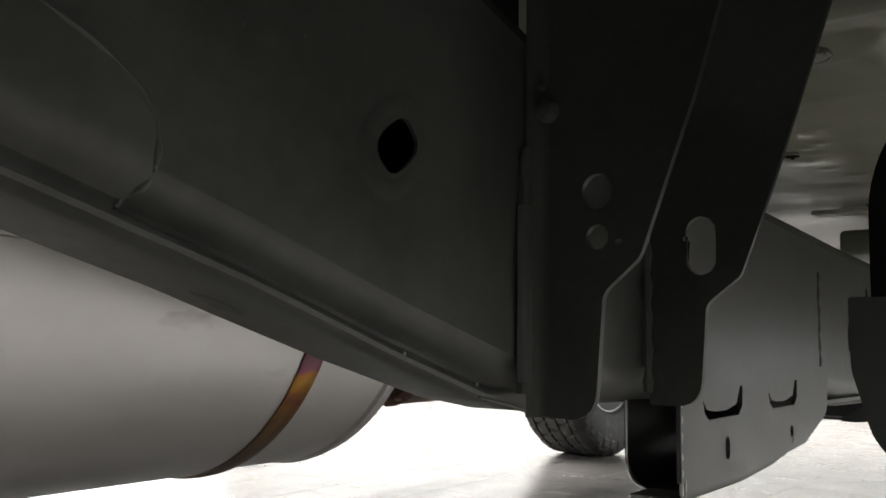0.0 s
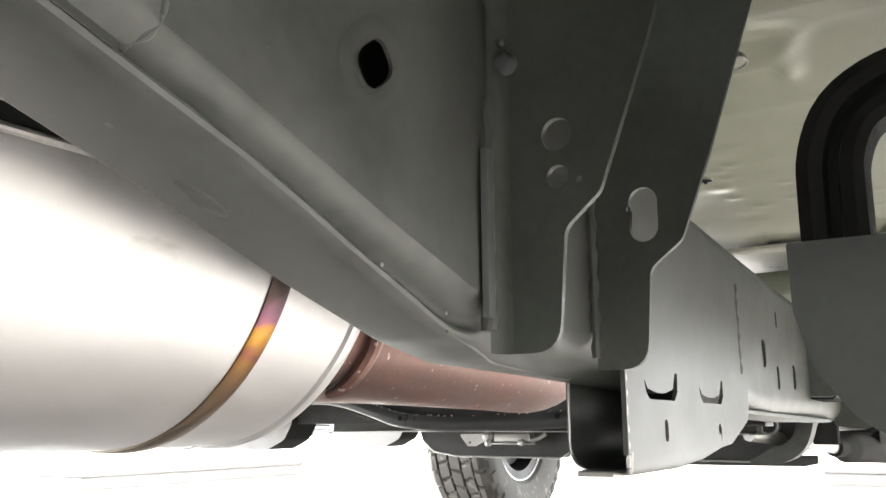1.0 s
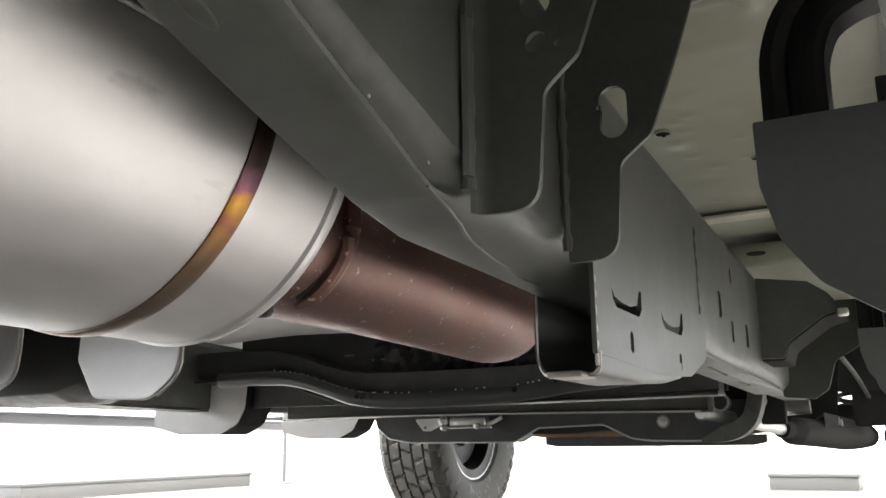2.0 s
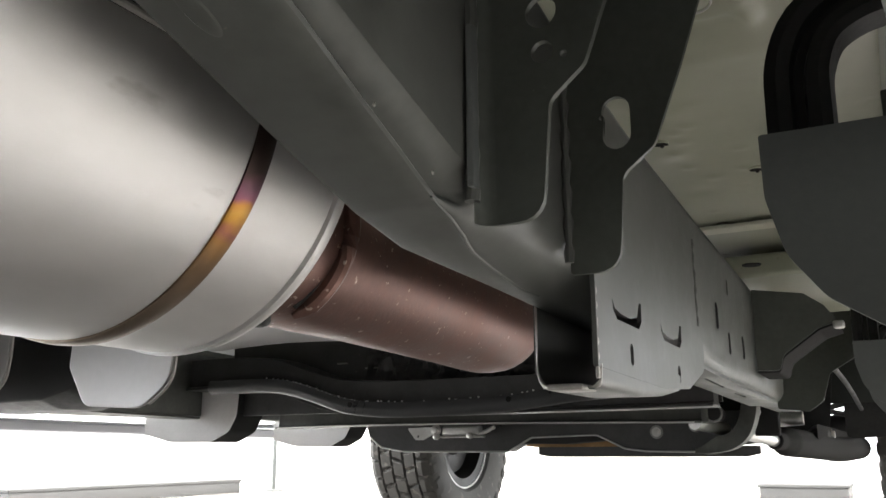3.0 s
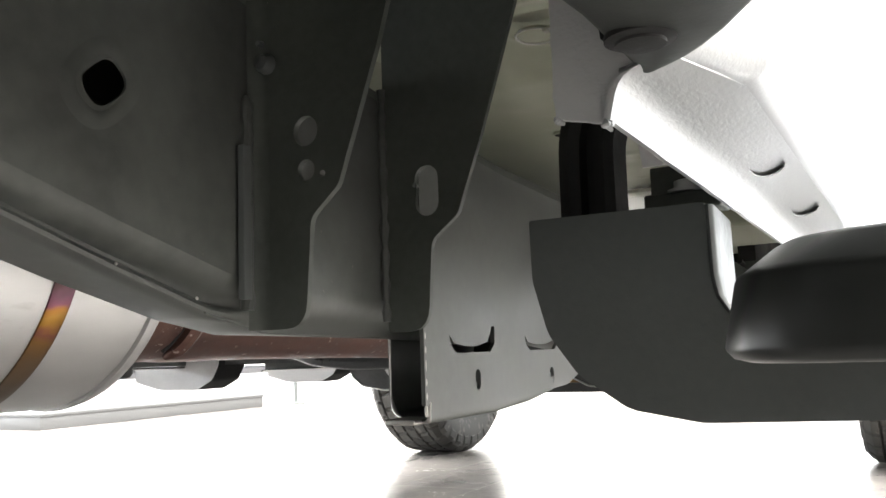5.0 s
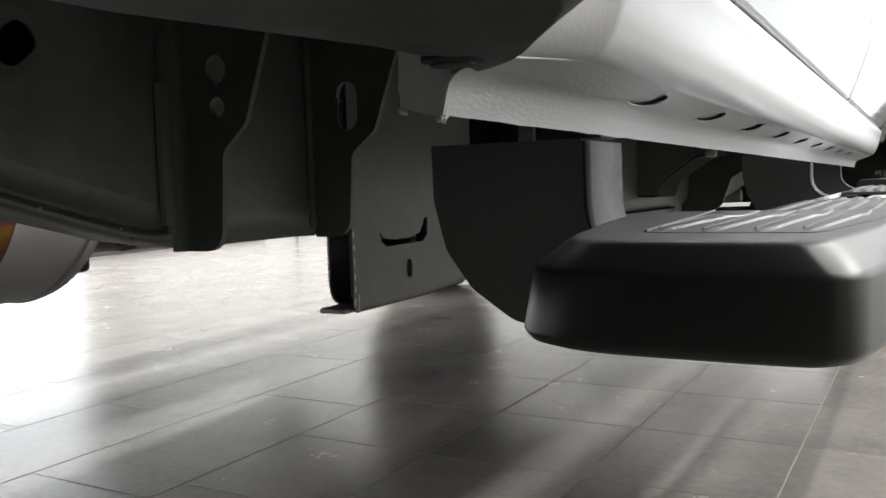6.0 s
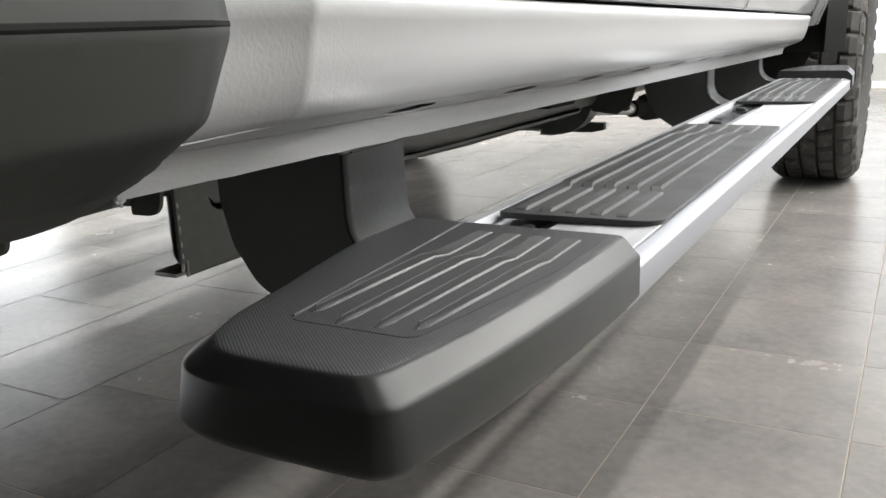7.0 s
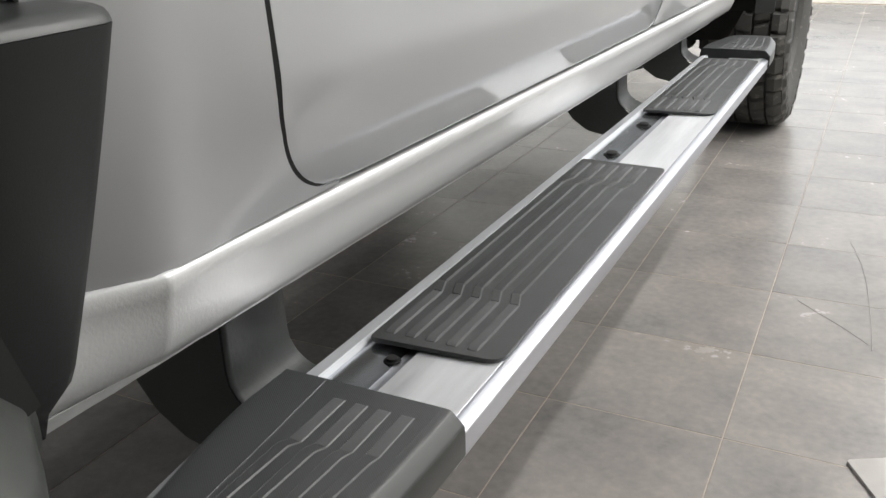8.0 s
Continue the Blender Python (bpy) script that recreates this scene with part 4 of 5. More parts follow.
def pad(y0, y1):
    """A rubber tread with five rows of raised ribs that step sideways near each end."""
    out = fillet([(0.092, y0 + 0.002, 0.006), (0.2185, y0 - 0.004 + 0.012, 0.016), (0.2165, y1, 0.012), (0.0905, y1 + 0.006, 0.006)], 4)
    base = part("tread_pad", plate(out, [], lambda u, v, w: Vector((u, v, 0.4548 + w - bdrop(v))), 0.0049), M_PAD, board, "black rubber tread pad with raised ribs", 0.002)
    if y1 - y0 < 0.1:
        return base
    for i in range(5):
        x = 0.106 + i * 0.0205
        for a, b, s, mtl in ((y0 + 0.016, y0 + 0.115, 0.0, M_RIB), (y0 + 0.135, y1 - 0.115, -0.0075, M_PAD), (y1 - 0.095, y1 - 0.014, 0.0, M_RIB)):
            sec = [(x + s - 0.0055, 0.4593), (x + s - 0.0042, 0.4620), (x + s + 0.0042, 0.4620), (x + s + 0.0055, 0.4593)]
            part("rib", loft([[Vector((u, y, z - (0.002 if k in (0, 3) and z > 0.461 else 0) - bdrop(y))) for u, z in sec] for k, y in enumerate((a, a + 0.004, b - 0.004, b))]), mtl, base)
        for ya, xa, yb, xb in ((y0 + 0.113, x, y0 + 0.137, x - 0.0075), (y1 - 0.117, x - 0.0075, y1 - 0.093, x)):
            part("rib", loft([[Vector((px + u, y, z - bdrop(y))) for u, z in ((-0.0055, 0.4593), (-0.0042, 0.4617), (0.0042, 0.4617), (0.0055, 0.4593))] for px, y in ((xa, ya), (xb, yb))]), M_PAD, base)
    return base


for y in (1.776, 1.975):
    part("bolt_head", bolt((0.117, y, 0.4502 - bdrop(y)), "z", 0.0088, 0.0065), M_RUBBER, board, "black bolt head in the channel")
part("bolt_head", bolt((0.125, 1.070, 0.4500), "z", 0.0052, 0.004), M_MATT, board, "black bolt head in the channel")
pad(1.084, 1.705)
pad(2.060, 2.655)


def cap(flip=False):
    """A moulded end cap with a chamfered top, four tapering grooves between ribs and a rounded nose."""
    y0, y1 = 0.738, 0.988

    def at(x, y, z):
        if flip:
            y = 3.70 - y
        return Vector((x, y, z - bdrop(y)))
    levels = [(0.4325, 0.006), (0.4338, 0.0022), (0.4365, 0.0004), (0.4380, 0.0), (0.4612, 0.0), (0.4628, 0.0006), (0.4642, 0.0022), (0.4722, 0.0098), (0.4734, 0.0116), (0.4739, 0.0145), (0.4740, 0.025)]
    rings = []
    for z, s in levels:
        pts = [(q.x, q.y) for q in curve_points([(x, y, 0) for x, y in ((0.0690, y1), (0.0696, 0.905), (0.0720, 0.848), (0.0780, 0.792), (0.0865, 0.757), (0.0990, 0.7385), (0.1250, 0.7305), (0.1700, 0.7298), (0.1990, 0.7306), (0.2085, 0.7332), (0.2142, 0.7405), (0.2176, 0.756), (0.2228, 0.790), (0.2272, 0.830), (0.2312, 0.885), (0.2330, 0.940), (0.2335, y1))], 6)]
        pts = [(x + (s * (0.45 + 0.85 * min(1, max(0, (0.93 - y) / 0.10))) + 0.005 * min(1, max(0, (z - 0.438) / 0.0232)) * min(1, max(0, (0.90 - y) / 0.10)) if x < 0.15 else -s) * min(1, abs(x - 0.15) / 0.05), y + 0.55 * s * min(1, max(0, (0.84 - y) / 0.08))) for x, y in pts]
        rings.append([at(x, y, z) for x, y in pts])
    c = part("end_cap", loft(rings), M_WEAVE, board, "black moulded end cap with grooved tread", angle=40)
    c.data.materials.append(M_CAPSIDE)
    for f in c.data.polygons:
        f.material_index = 1 if f.center.z + bdrop(f.center.y) < 0.4732 else 0
    flat = fillet([(0.128, 0.780, 0.01), (0.197, 0.780, 0.01), (0.2145, 0.900, 0.03), (0.2150, 0.986, 0), (0.1140, 0.986, 0), (0.1195, 0.930, 0.03)], 4)
    part("tread_panel", plate(flat, [], lambda u, v, w: at(u, v, 0.4738 + w), 0.00045), M_WEAVE, c)
    part("panel_ridge", sweep([at(x, y, 0.4743) for x, y in ((0.130, 0.784), (0.1255, 0.84), (0.1215, 0.90), (0.1170, 0.95), (0.1140, 0.985))], 0.0008, 8), M_WEAVE, c)
    tips = ((0.1345, 0.792), (0.1545, 0.783), (0.1745, 0.785), (0.1915, 0.790))
    for i, (tx, ty) in enumerate(tips):
        ex, ey = 0.1355 + 0.0207 * i, 0.899 + 0.002 * i
        bx = 0.1405 + 0.0196 * i
        rows = [(tx, ty, 0.0004, 0.0), (tx + (ex - tx) * 0.06, ty + (ey - ty) * 0.06, 0.0026, 0.0008), (tx + (ex - tx) * 0.5, ty + (ey - ty) * 0.5, 0.0034, 0.0010), (ex, ey, 0.0044, 0.0010), (bx, ey + 0.008, 0.0046, 0.0008)]
        part("rib", loft([[at(x - hw - 0.001, y, 0.4743), at(x - hw, y, 0.4744 + h), at(x + hw, y, 0.4744 + h), at(x + hw + 0.001, y, 0.4743)] for x, y, hw, h in rows]), M_WEAVE, c)
        part("rib_edge", sweep([at(x - hw, y, 0.4743 + h) for x, y, hw, h in rows[1:]], 0.0005, 6), M_WEAVE, c)
        part("rib_bar", loft([[at(x - 0.0056, y, 0.4743), at(x - 0.0048, y, 0.4744 + h), at(x + 0.0048, y, 0.4744 + h), at(x + 0.0056, y, 0.4743)] for x, y, h in ((bx, ey + 0.0085, 0.0005), (bx, ey + 0.010, 0.0008), (bx - 0.001, 0.9635, 0.0008), (bx - 0.001, 0.966, 0.0002))]), M_RIB, c)
    return c


cap()
cap(True)


def board_bracket(y):
    """A folded plate that hangs from the sill and carries the board, with its strap and bolt."""
    o = fillet([(-0.0715, 0.523, 0.002), (-0.0710, 0.484, 0.03), (-0.0620, 0.450, 0.03), (-0.0430, 0.424, 0.03), (-0.0120, 0.4035, 0.03), (0.03, 0.396, 0.02), (0.2, 0.400, 0.01), (0.2, 0.412, 0), (0.062, 0.4435, 0.02), (0.0405, 0.470, 0.02), (0.0390, 0.5225, 0.002)], 6)
    b = part("board_bracket", plate(o, [], lambda u, v, w: Vector((u, y + w, v)), 0.004), M_PLATE, truck, "dark grey folded steel running board bracket", 0.001)
    edge = [(0.0435, 0.521), (0.0437, 0.50), (0.044, 0.48), (0.046, 0.468), (0.052, 0.458), (0.062, 0.450), (0.075, 0.445), (0.10, 0.436)]
    part("flange", sheet([[Vector((u + a, y + b, v)) for a, b in ((-0.0042, -0.0006), (-0.0022, -0.0004), (-0.0006, 0.0012), (0.0, 0.0042), (-0.003, 0.045), (-0.006, 0.084))] for u, v in edge], (-0.4, 0.9, 0.1), 0.0025), M_FOLD_DIM, b, "folded flange, bracket coat darkened for its dimmer side")
    path = [(q.x, q.z) for q in curve_points([(-0.0515, 0, 0.50), (-0.0515, 0, 0.56), (-0.0495, 0, 0.590), (-0.0375, 0, 0.616), (-0.0125, 0, 0.631), (0.0215, 0, 0.636), (0.06, 0, 0.638)], 4)]
    sec = [(-0.022, 0.0), (-0.020, 0.022), (-0.012, 0.026), (-0.004, 0.024), (-0.002, 0.014), (0.004, 0.014), (0.006, 0.024), (0.014, 0.026), (0.020, 0.022), (0.022, 0.0)]
    rings = []
    for k, (x, z) in enumerate(path):
        a, c = path[max(0, k - 1)], path[min(len(path) - 1, k + 1)]
        d = Vector((c[0] - a[0], c[1] - a[1])).normalized()
        rings.append([Vector((x + d.y * u, y + 0.080 - w, z - d.x * u)) for u, w in sec])
    part("strap", loft(rings), M_RUBBER, b, "black ribbed upper strap")
    part("foot", join(block(-0.002, 0.045, y + 0.02, y + 0.05, 0.523, 0.534, 0.002), block(-0.004, 0.045, y + 0.046, y + 0.051, 0.530, 0.556, 0.001)), M_BRACKET, b)
    part("bolt_head", bolt((0.023, y + 0.032, 0.5345), "z", 0.0085, 0.008), M_ALLOY, b, "zinc bolt")
    return b


for y in (0.955, 2.065, 2.61):
    board_bracket(y)
far_board = mirrored(board)
for o in (far_board, *far_board.children_recursive):
    o.data.transform(Matrix.Translation((-0.02, 0.16, -0.024)))


def far_bracket(y, x, low):
    """The far flank's board bracket: lit face painted pale, shaded rolled inner edge painted black."""
    edge = fillet([(x - 0.295, low + 0.022, 0), (x - 0.205, low + 0.001, 0.04), (x - 0.075, low, 0.04), (x - 0.022, low + 0.024, 0.03), (x, low + 0.062, 0.03), (x + 0.008, 0.55, 0)], 5)
    b = part("board_bracket", plate(edge + [(x - 0.295, 0.55)], [], lambda u, v, w: Vector((u, y + w, v)), 0.004), M_BRIGHTCOAT, truck, "running board bracket, lit face painted pale, shaded inner edge painted black", 0.001)
    part("rolled_edge", sheet([[Vector((u, y + 0.004, v)), Vector((u + 0.002, y + 0.05, v)), Vector((u, y + 0.10, v))] for u, v in edge[7:]], (-1, 0, 0.3), 0.004), M_MATT, b)
    return b


for y, x, low in ((0.93, -1.50, 0.372), (2.08, -1.425, 0.3685), (2.72, -1.520, 0.3610)):
    far_bracket(y, x, low)
mirrored(sill)


# wheels
def wheel(cx, cy, cz, inner):
    """A mud-terrain tyre on a steel rim; inner is +1 or -1, the way its hub side looks."""
    R, floor_r, count, around = 0.42, 0.405, 36, 576
    pitch = math.tau / count
    w = part("wheel", lathe([(-0.10, 0.232), (-0.095, 0.215), (-0.05, 0.20), (0.05, 0.20), (0.095, 0.215), (0.10, 0.232), (0.105, 0.228), (0.10, 0.19), (-0.10, 0.19), (-0.105, 0.228)], (cx, cy, cz), "x", 64, True), M_DARK, truck, "road wheel with a knobbly all-terrain tyre")

    def ring(place):
        """One turn of the tyre; place(angle) gives the offset across and the radius."""
        out = []
        for k in range(around):
            a = k * math.tau / around
            x, r = place(a)
            out.append(Vector((cx + x, cy + r * math.cos(a), cz + r * math.sin(a))))
        return out

    def block_height(a, phase, half):
        f = a / pitch - phase
        return round(f), min(1.0, max(0.0, (half - abs(f - round(f))) / 0.045))

    def wall(x, r, lug):
        def place(a):
            n_lug, h = block_height(a, 0.2, 0.30)
            return x + math.copysign(0.006 * h * lug * (1.0 if n_lug % 2 else 0.75), x), r
        return ring(place)

    def tread(x, off, wid, col, high):
        lean = 0.016 * (-1 if col % 2 else 1) * (x - off) / (wid / 2)

        def place(a):
            n_row, h = block_height(a - lean, 0.5 if col % 2 else 0.0, 0.465)
            cut = (0.010 if n_row % 2 else 0.016) if abs(x) > 0.125 else 0.0
            return x, floor_r + (R - cut - floor_r) * h * high - (0.006 if abs(x) > 0.13 else 0)
        return ring(place)
    side = [(0.105, 0.232, 0), (0.122, 0.245, 0), (0.140, 0.29, 0), (0.143, 0.335, 0), (0.1425, 0.352, 0), (0.1415, 0.357, 1), (0.1385, 0.386, 1), (0.1345, 0.394, 0.4)]
    rings = [wall(-x, r, lug) for x, r, lug in side]
    for col, (off, wid) in enumerate(((-0.108, 0.049), (-0.054, 0.048), (0.0, 0.048), (0.054, 0.048), (0.108, 0.049))):
        for step, high in ((-0.5, 0), (-0.455, 1), (0.0, 1), (0.455, 1), (0.5, 0)):
            rings.append(tread(off + wid * step, off, wid, col, high))
    rings += [wall(x, r, lug) for x, r, lug in reversed(side)]
    rub = loft(rings + [rings[0]], True, False)
    bmesh.ops.remove_doubles(rub, verts=rub.verts, dist=1e-6)
    part("tyre", rub, M_TYRE, w, "black mud-terrain tyre", angle=30)
    s = inner
    part("brake_disc", lathe([(s * 0.02, 0.165), (s * 0.045, 0.165), (s * 0.047, 0.09), (s * 0.075, 0.085), (s * 0.08, 0.04), (s * 0.02, 0.04)], (cx, cy, cz), "x", 48), M_DARK, w, "dark brake disc")
    part("hub", lathe([(s * -0.06, 0.19), (s * -0.04, 0.15), (s * 0.0, 0.08), (s * 0.09, 0.06), (s * 0.12, 0.03)], (cx, cy, cz), "x", 32), M_DARK, w, "black hub carrier")
    part("rim_lip", lathe([(s * 0.105, 0.233), (s * 0.110, 0.231), (s * 0.110, 0.227), (s * 0.105, 0.225)], (cx, cy, cz), "x", 64, True), M_ALLOY, w, "bright rim lip")
    return w


WY = 3.93
wheel(0.058, WY, 0.421, -1)
wheel(2 * MID - 0.025, WY, 0.42, 1)
wheel(0.025, -0.09, 0.42, -1)

# running gear far under the truck
def cross_beam(name, pts, sec, material, label, bev=0.0):
    """A beam across the truck: pts of (x, y, z), sec of (dy, dz)."""
    p = curve_points(pts, 6)
    return part(name, loft([[q + Vector((0, a, b)) for a, b in sec] for q in p]), material, truck, label, bev)


xm = cross_beam("transmission_crossmember", [(-0.30, 2.02, 0.420), (-0.7, 2.02, 0.418), (-1.0, 2.02, 0.420), (-1.12, 2.02, 0.435), (-1.25, 2.02, 0.475), (-1.38, 2.02, 0.49), (-1.52, 2.02, 0.49)],
                [(-0.012, -0.002), (-0.010, 0.004), (0.0, 0.006), (0.0, 0.07), (0.05, 0.075), (0.05, 0.006), (0.06, 0.004), (0.062, -0.002)], M_GEAR, "black pressed-steel transmission crossmember", 0.001)
LIP = curve_points([(-0.30, 2.0, 0.472), (-0.45, 2.0, 0.452), (-0.555, 2.0, 0.444), (-0.62, 2.0, 0.436), (-0.70, 2.0, 0.429), (-0.85, 2.0, 0.425), (-0.96, 2.0, 0.426), (-1.05, 2.0, 0.436), (-1.12, 2.0, 0.457), (-1.19, 2.0, 0.477), (-1.26, 2.0, 0.486), (-1.42, 2.0, 0.488)], 6)
rng = random.Random(5)
for i in range(9, 60):
    if rng.random() < (0.25 if i < 30 else 0.05):
        continue
    q = LIP[i] + (LIP[i + 1] - LIP[i]) * rng.random()
    part("spot_weld", lathe([(0.001, 0.0021), (-0.001, 0.0018), (-0.0016, 0.0007)], (q.x, 1.981 + 0.002 * rng.random(), q.z + 0.0165 + 0.003 * rng.random()), "y", 7), M_ALLOY, xm)
for x in (-0.67, -1.03):
    # black disc paints the hole's dark inside on the uncut beam
    part("drain_hole", lathe([(-0.0012, 0.0055), (0.003, 0.005)], (x, 1.9745, 0.4395), "y", 12), M_MATT, xm)
skid = cross_beam("skid_beam", [(-0.378, 2.36, 0.4035), (-0.63, 2.36, 0.4075), (-0.84, 2.36, 0.4105), (-1.25, 2.36, 0.4125), (-1.51, 2.36, 0.410)], [(-0.022, -0.004), (-0.022, -0.001), (-0.004, 0.001), (-0.004, 0.044), (0.05, 0.044), (0.05, -0.004)], M_FRAME, "black crossbeam with folded lower lip", 0.001)
part("bright_lip", sweep([(-0.40, 2.337, 0.4015), (-0.63, 2.337, 0.4055), (-0.84, 2.337, 0.4085), (-1.25, 2.337, 0.4105), (-1.50, 2.337, 0.408)], 0.0018, 8), M_ALLOY, skid, "bright edge of the lip")
part("end_web", block(-0.384, -0.372, 2.334, 2.41, 0.4005, 0.458, 0.002), M_FRAME, skid)
part("transmission_case", loft([[Vector((-0.9 + r * math.cos(w * math.tau / 24) * 1.1, y, 0.62 + r * math.sin(w * math.tau / 24) * 0.8)) for w in range(24)] for y, r in ((2.15, 0.15), (2.3, 0.17), (2.6, 0.19), (2.9, 0.20))]), M_RUBBER, truck, "dark cast transmission case")
part("skid_plate", loft([[Vector((x, y, z)) for x, z in ((-1.30, 0.43), (-1.24, 0.375), (-1.15, 0.365), (-0.75, 0.36), (-0.62, 0.37), (-0.52, 0.43))] + [Vector((x, y, z)) for x, z in ((-0.53, 0.44), (-0.9, 0.42), (-1.29, 0.44))] for y in (2.5, 2.6, 2.9, 3.1)]), M_DARK, truck, "black skid plate under the engine", 0.003)
ctl = part("actuator", join(plate(fillet([(-1.135, 0.402, 0.004), (-1.110, 0.372, 0.006), (-1.090, 0.372, 0.006), (-1.055, 0.388, 0.004), (-1.045, 0.404, 0.004)]), [ellipse(-1.104, 0.381, 0.004, 0.004, 10)], lambda u, v, w: Vector((u, 2.40 + w, v)), 0.006),
          lathe([(0, 0.013), (-0.006, 0.013), (-0.008, 0.009), (-0.014, 0.009), (-0.015, 0.005)], (-1.050, 2.40, 0.396), "y", 18), lathe([(0, 0.008), (-0.010, 0.008), (-0.012, 0.004)], (-1.048, 2.40, 0.380), "y", 12), block(-1.035, -0.935, 2.40, 2.43, 0.382, 0.405, 0.004), block(-1.04, -0.92, 2.396, 2.41, 0.3765, 0.3815, 0.002), lathe([(0, 0.008), (-0.010, 0.008), (-0.012, 0.004)], (-0.955, 2.40, 0.382), "y", 12)), M_ALLOY, truck, "cast alloy shift actuator")
part("shift_rod", sweep([(-0.935, 2.41, 0.385), (-0.915, 2.41, 0.392), (-0.895, 2.41, 0.402)], 0.005, 10), M_ALLOY, ctl)
part("front_axle", sweep([(-0.15, WY, 0.42), (-0.5, WY, 0.41), (-0.9, WY, 0.40), (-1.3, WY, 0.41), (-1.66, WY, 0.42)], [0.05, 0.042, 0.08, 0.042, 0.05], 24), M_DARK, truck, "black front axle tube")
part("crossover_pipe", sweep(curve_points([(-1.02, 2.60, 0.40), (-0.90, 2.60, 0.388), (-0.78, 2.60, 0.378), (-0.62, 2.60, 0.377), (-0.48, 2.60, 0.384)], 5), 0.031, 20), M_GOLD, truck, "golden-brown exhaust crossover pipe")
part("control_arm", loft([[Vector((x, y - w, z - h)) for w, h in ((-0.035, -0.02), (-0.035, 0.016), (-0.028, 0.02), (0.028, 0.02), (0.035, 0.016), (0.035, -0.02))] for x, y, z in ((-0.21, 3.0, 0.39), (-0.19, 3.2, 0.385), (-0.16, 3.4, 0.375), (-0.12, 3.6, 0.36))]), M_MATT, truck, "black suspension link", 0.002)
part("track_bar", sweep([(-0.24, 2.95, 0.425), (-0.35, 2.95, 0.42), (-0.45, 2.96, 0.43)], [0.018, 0.02, 0.018], 16), M_ALLOY, truck, "pale grey steering link")
part("steering_boot", lathe([(0.03 * i, 0.022 + 0.010 * (i % 2)) for i in range(8)], (-0.22, 3.1, 0.38), "y", 20), M_RUBBER, truck, "black ribbed rubber boot")
beam = part("link_crossmember", plate(fillet([(-1.316, 0.430, 0.004), (-1.300, 0.386, 0.03), (-1.2635, 0.3557, 0.03), (-1.190, 0.3435, 0.03), (-0.890, 0.3425, 0.006), (-0.828, 0.376, 0.02), (-0.660, 0.3805, 0.03), (-0.593, 0.348, 0.03), (-0.545, 0.3417, 0.03), (-0.395, 0.3395, 0.04), (-0.318, 0.372, 0.03), (-0.288, 0.430, 0.004)]), [], lambda u, v, w: Vector((u, 2.483 + w, v)), 0.05), M_GEAR, truck,
            "black pressed crossmember with a raised middle", 0.003)
part("pressed_rim", sweep([(u, 2.481, v) for u, v in fillet([(-1.300, 0.386, 0), (-1.2635, 0.3557, 0.03), (-1.190, 0.3435, 0.03), (-0.890, 0.3425, 0.006), (-0.828, 0.376, 0.02), (-0.660, 0.3805, 0.03), (-0.593, 0.348, 0.03), (-0.545, 0.3417, 0.03), (-0.40, 0.3395, 0)], 5)], 0.0022, 8), M_ALLOY, beam, "bright pressed rim")
for x, z in ((-0.517, 0.385), (-0.428, 0.399)):
    part("bolt_head", bolt((x, 2.482, z), "y", 0.0075, -0.008), M_ALLOY, beam, "zinc flange bolt")
    part("washer", lathe([(0, 0.0155), (-0.0015, 0.015), (-0.002, 0.011)], (x, 2.4825, z), "y", 20), M_ARM, beam)
part("rear_flange", plate(fillet([(-0.830, 0.335, 0.004), (-0.800, 0.3295, 0.01), (-0.330, 0.3288, 0.01), (-0.300, 0.335, 0.004), (-0.300, 0.353, 0), (-0.830, 0.353, 0)]), [], lambda u, v, w: Vector((u, 2.535 + w, v)), 0.02), M_GEAR, beam, "folded rear flange", 0.001)
part("flange_edge", sweep([(-0.825, 2.534, 0.3345), (-0.798, 2.534, 0.3300), (-0.56, 2.534, 0.3296), (-0.335, 2.534, 0.3294)], 0.0009, 6), M_ALLOY, beam, "bright lower edge")
clamp = curve_points([(-0.281, 0, 0.450), (-0.288, 0, 0.411), (-0.305, 0, 0.372), (-0.339, 0, 0.3456), (-0.385, 0, 0.3360), (-0.42, 0, 0.3357)], 5)
rings = []
for i, q in enumerate(clamp):
    d = (clamp[min(i + 1, len(clamp) - 1)] - clamp[max(i - 1, 0)]).normalized()
    nrm = Vector((-d.z, 0, d.x))
    wide = 0.034 if i < len(clamp) - 8 else 0.034 - 0.0034 * (i - len(clamp) + 8)
    rings.append([q + Vector((0, 2.417, 0)), q - nrm * wide + Vector((0, 2.424, 0)), q - nrm * wide + Vector((0, 2.476, 0)), q + Vector((0, 2.476, 0))])
part("curved_strap", loft(rings), M_FRAME, beam, "dark grey curved strap end", 0.001)
bush = part("link_bushing", lathe([(0.0, 0.009), (-0.002, 0.0155), (-0.006, 0.016), (-0.06, 0.0155)], (-0.362, 2.405, 0.4195), "y", 24), M_RUBBER, truck, "black link bushing in a pale sleeve")
part("sleeve", lathe([(-0.06, 0.016), (-0.06, 0.019), (-0.046, 0.019), (-0.046, 0.016)], (-0.362, 2.405, 0.4195), "y", 24, True), M_ARM, bush)
arm2 = part("radius_arm", sweep(curve_points([(-0.292, 2.74, 0.366), (-0.27, 2.85, 0.362), (-0.23, 3.05, 0.355), (-0.18, 3.3, 0.345), (-0.14, 3.6, 0.35)], 5), [0.022] * 4 + [0.036] * 17, 16), M_MATT, truck, "black tubular radius arm")
part("arm_rod", sweep([(-0.408, 2.377, 0.401), (-0.355, 2.51, 0.387), (-0.292, 2.745, 0.366)], 0.015, 14), M_ALLOY, arm2, "pale steel rod")
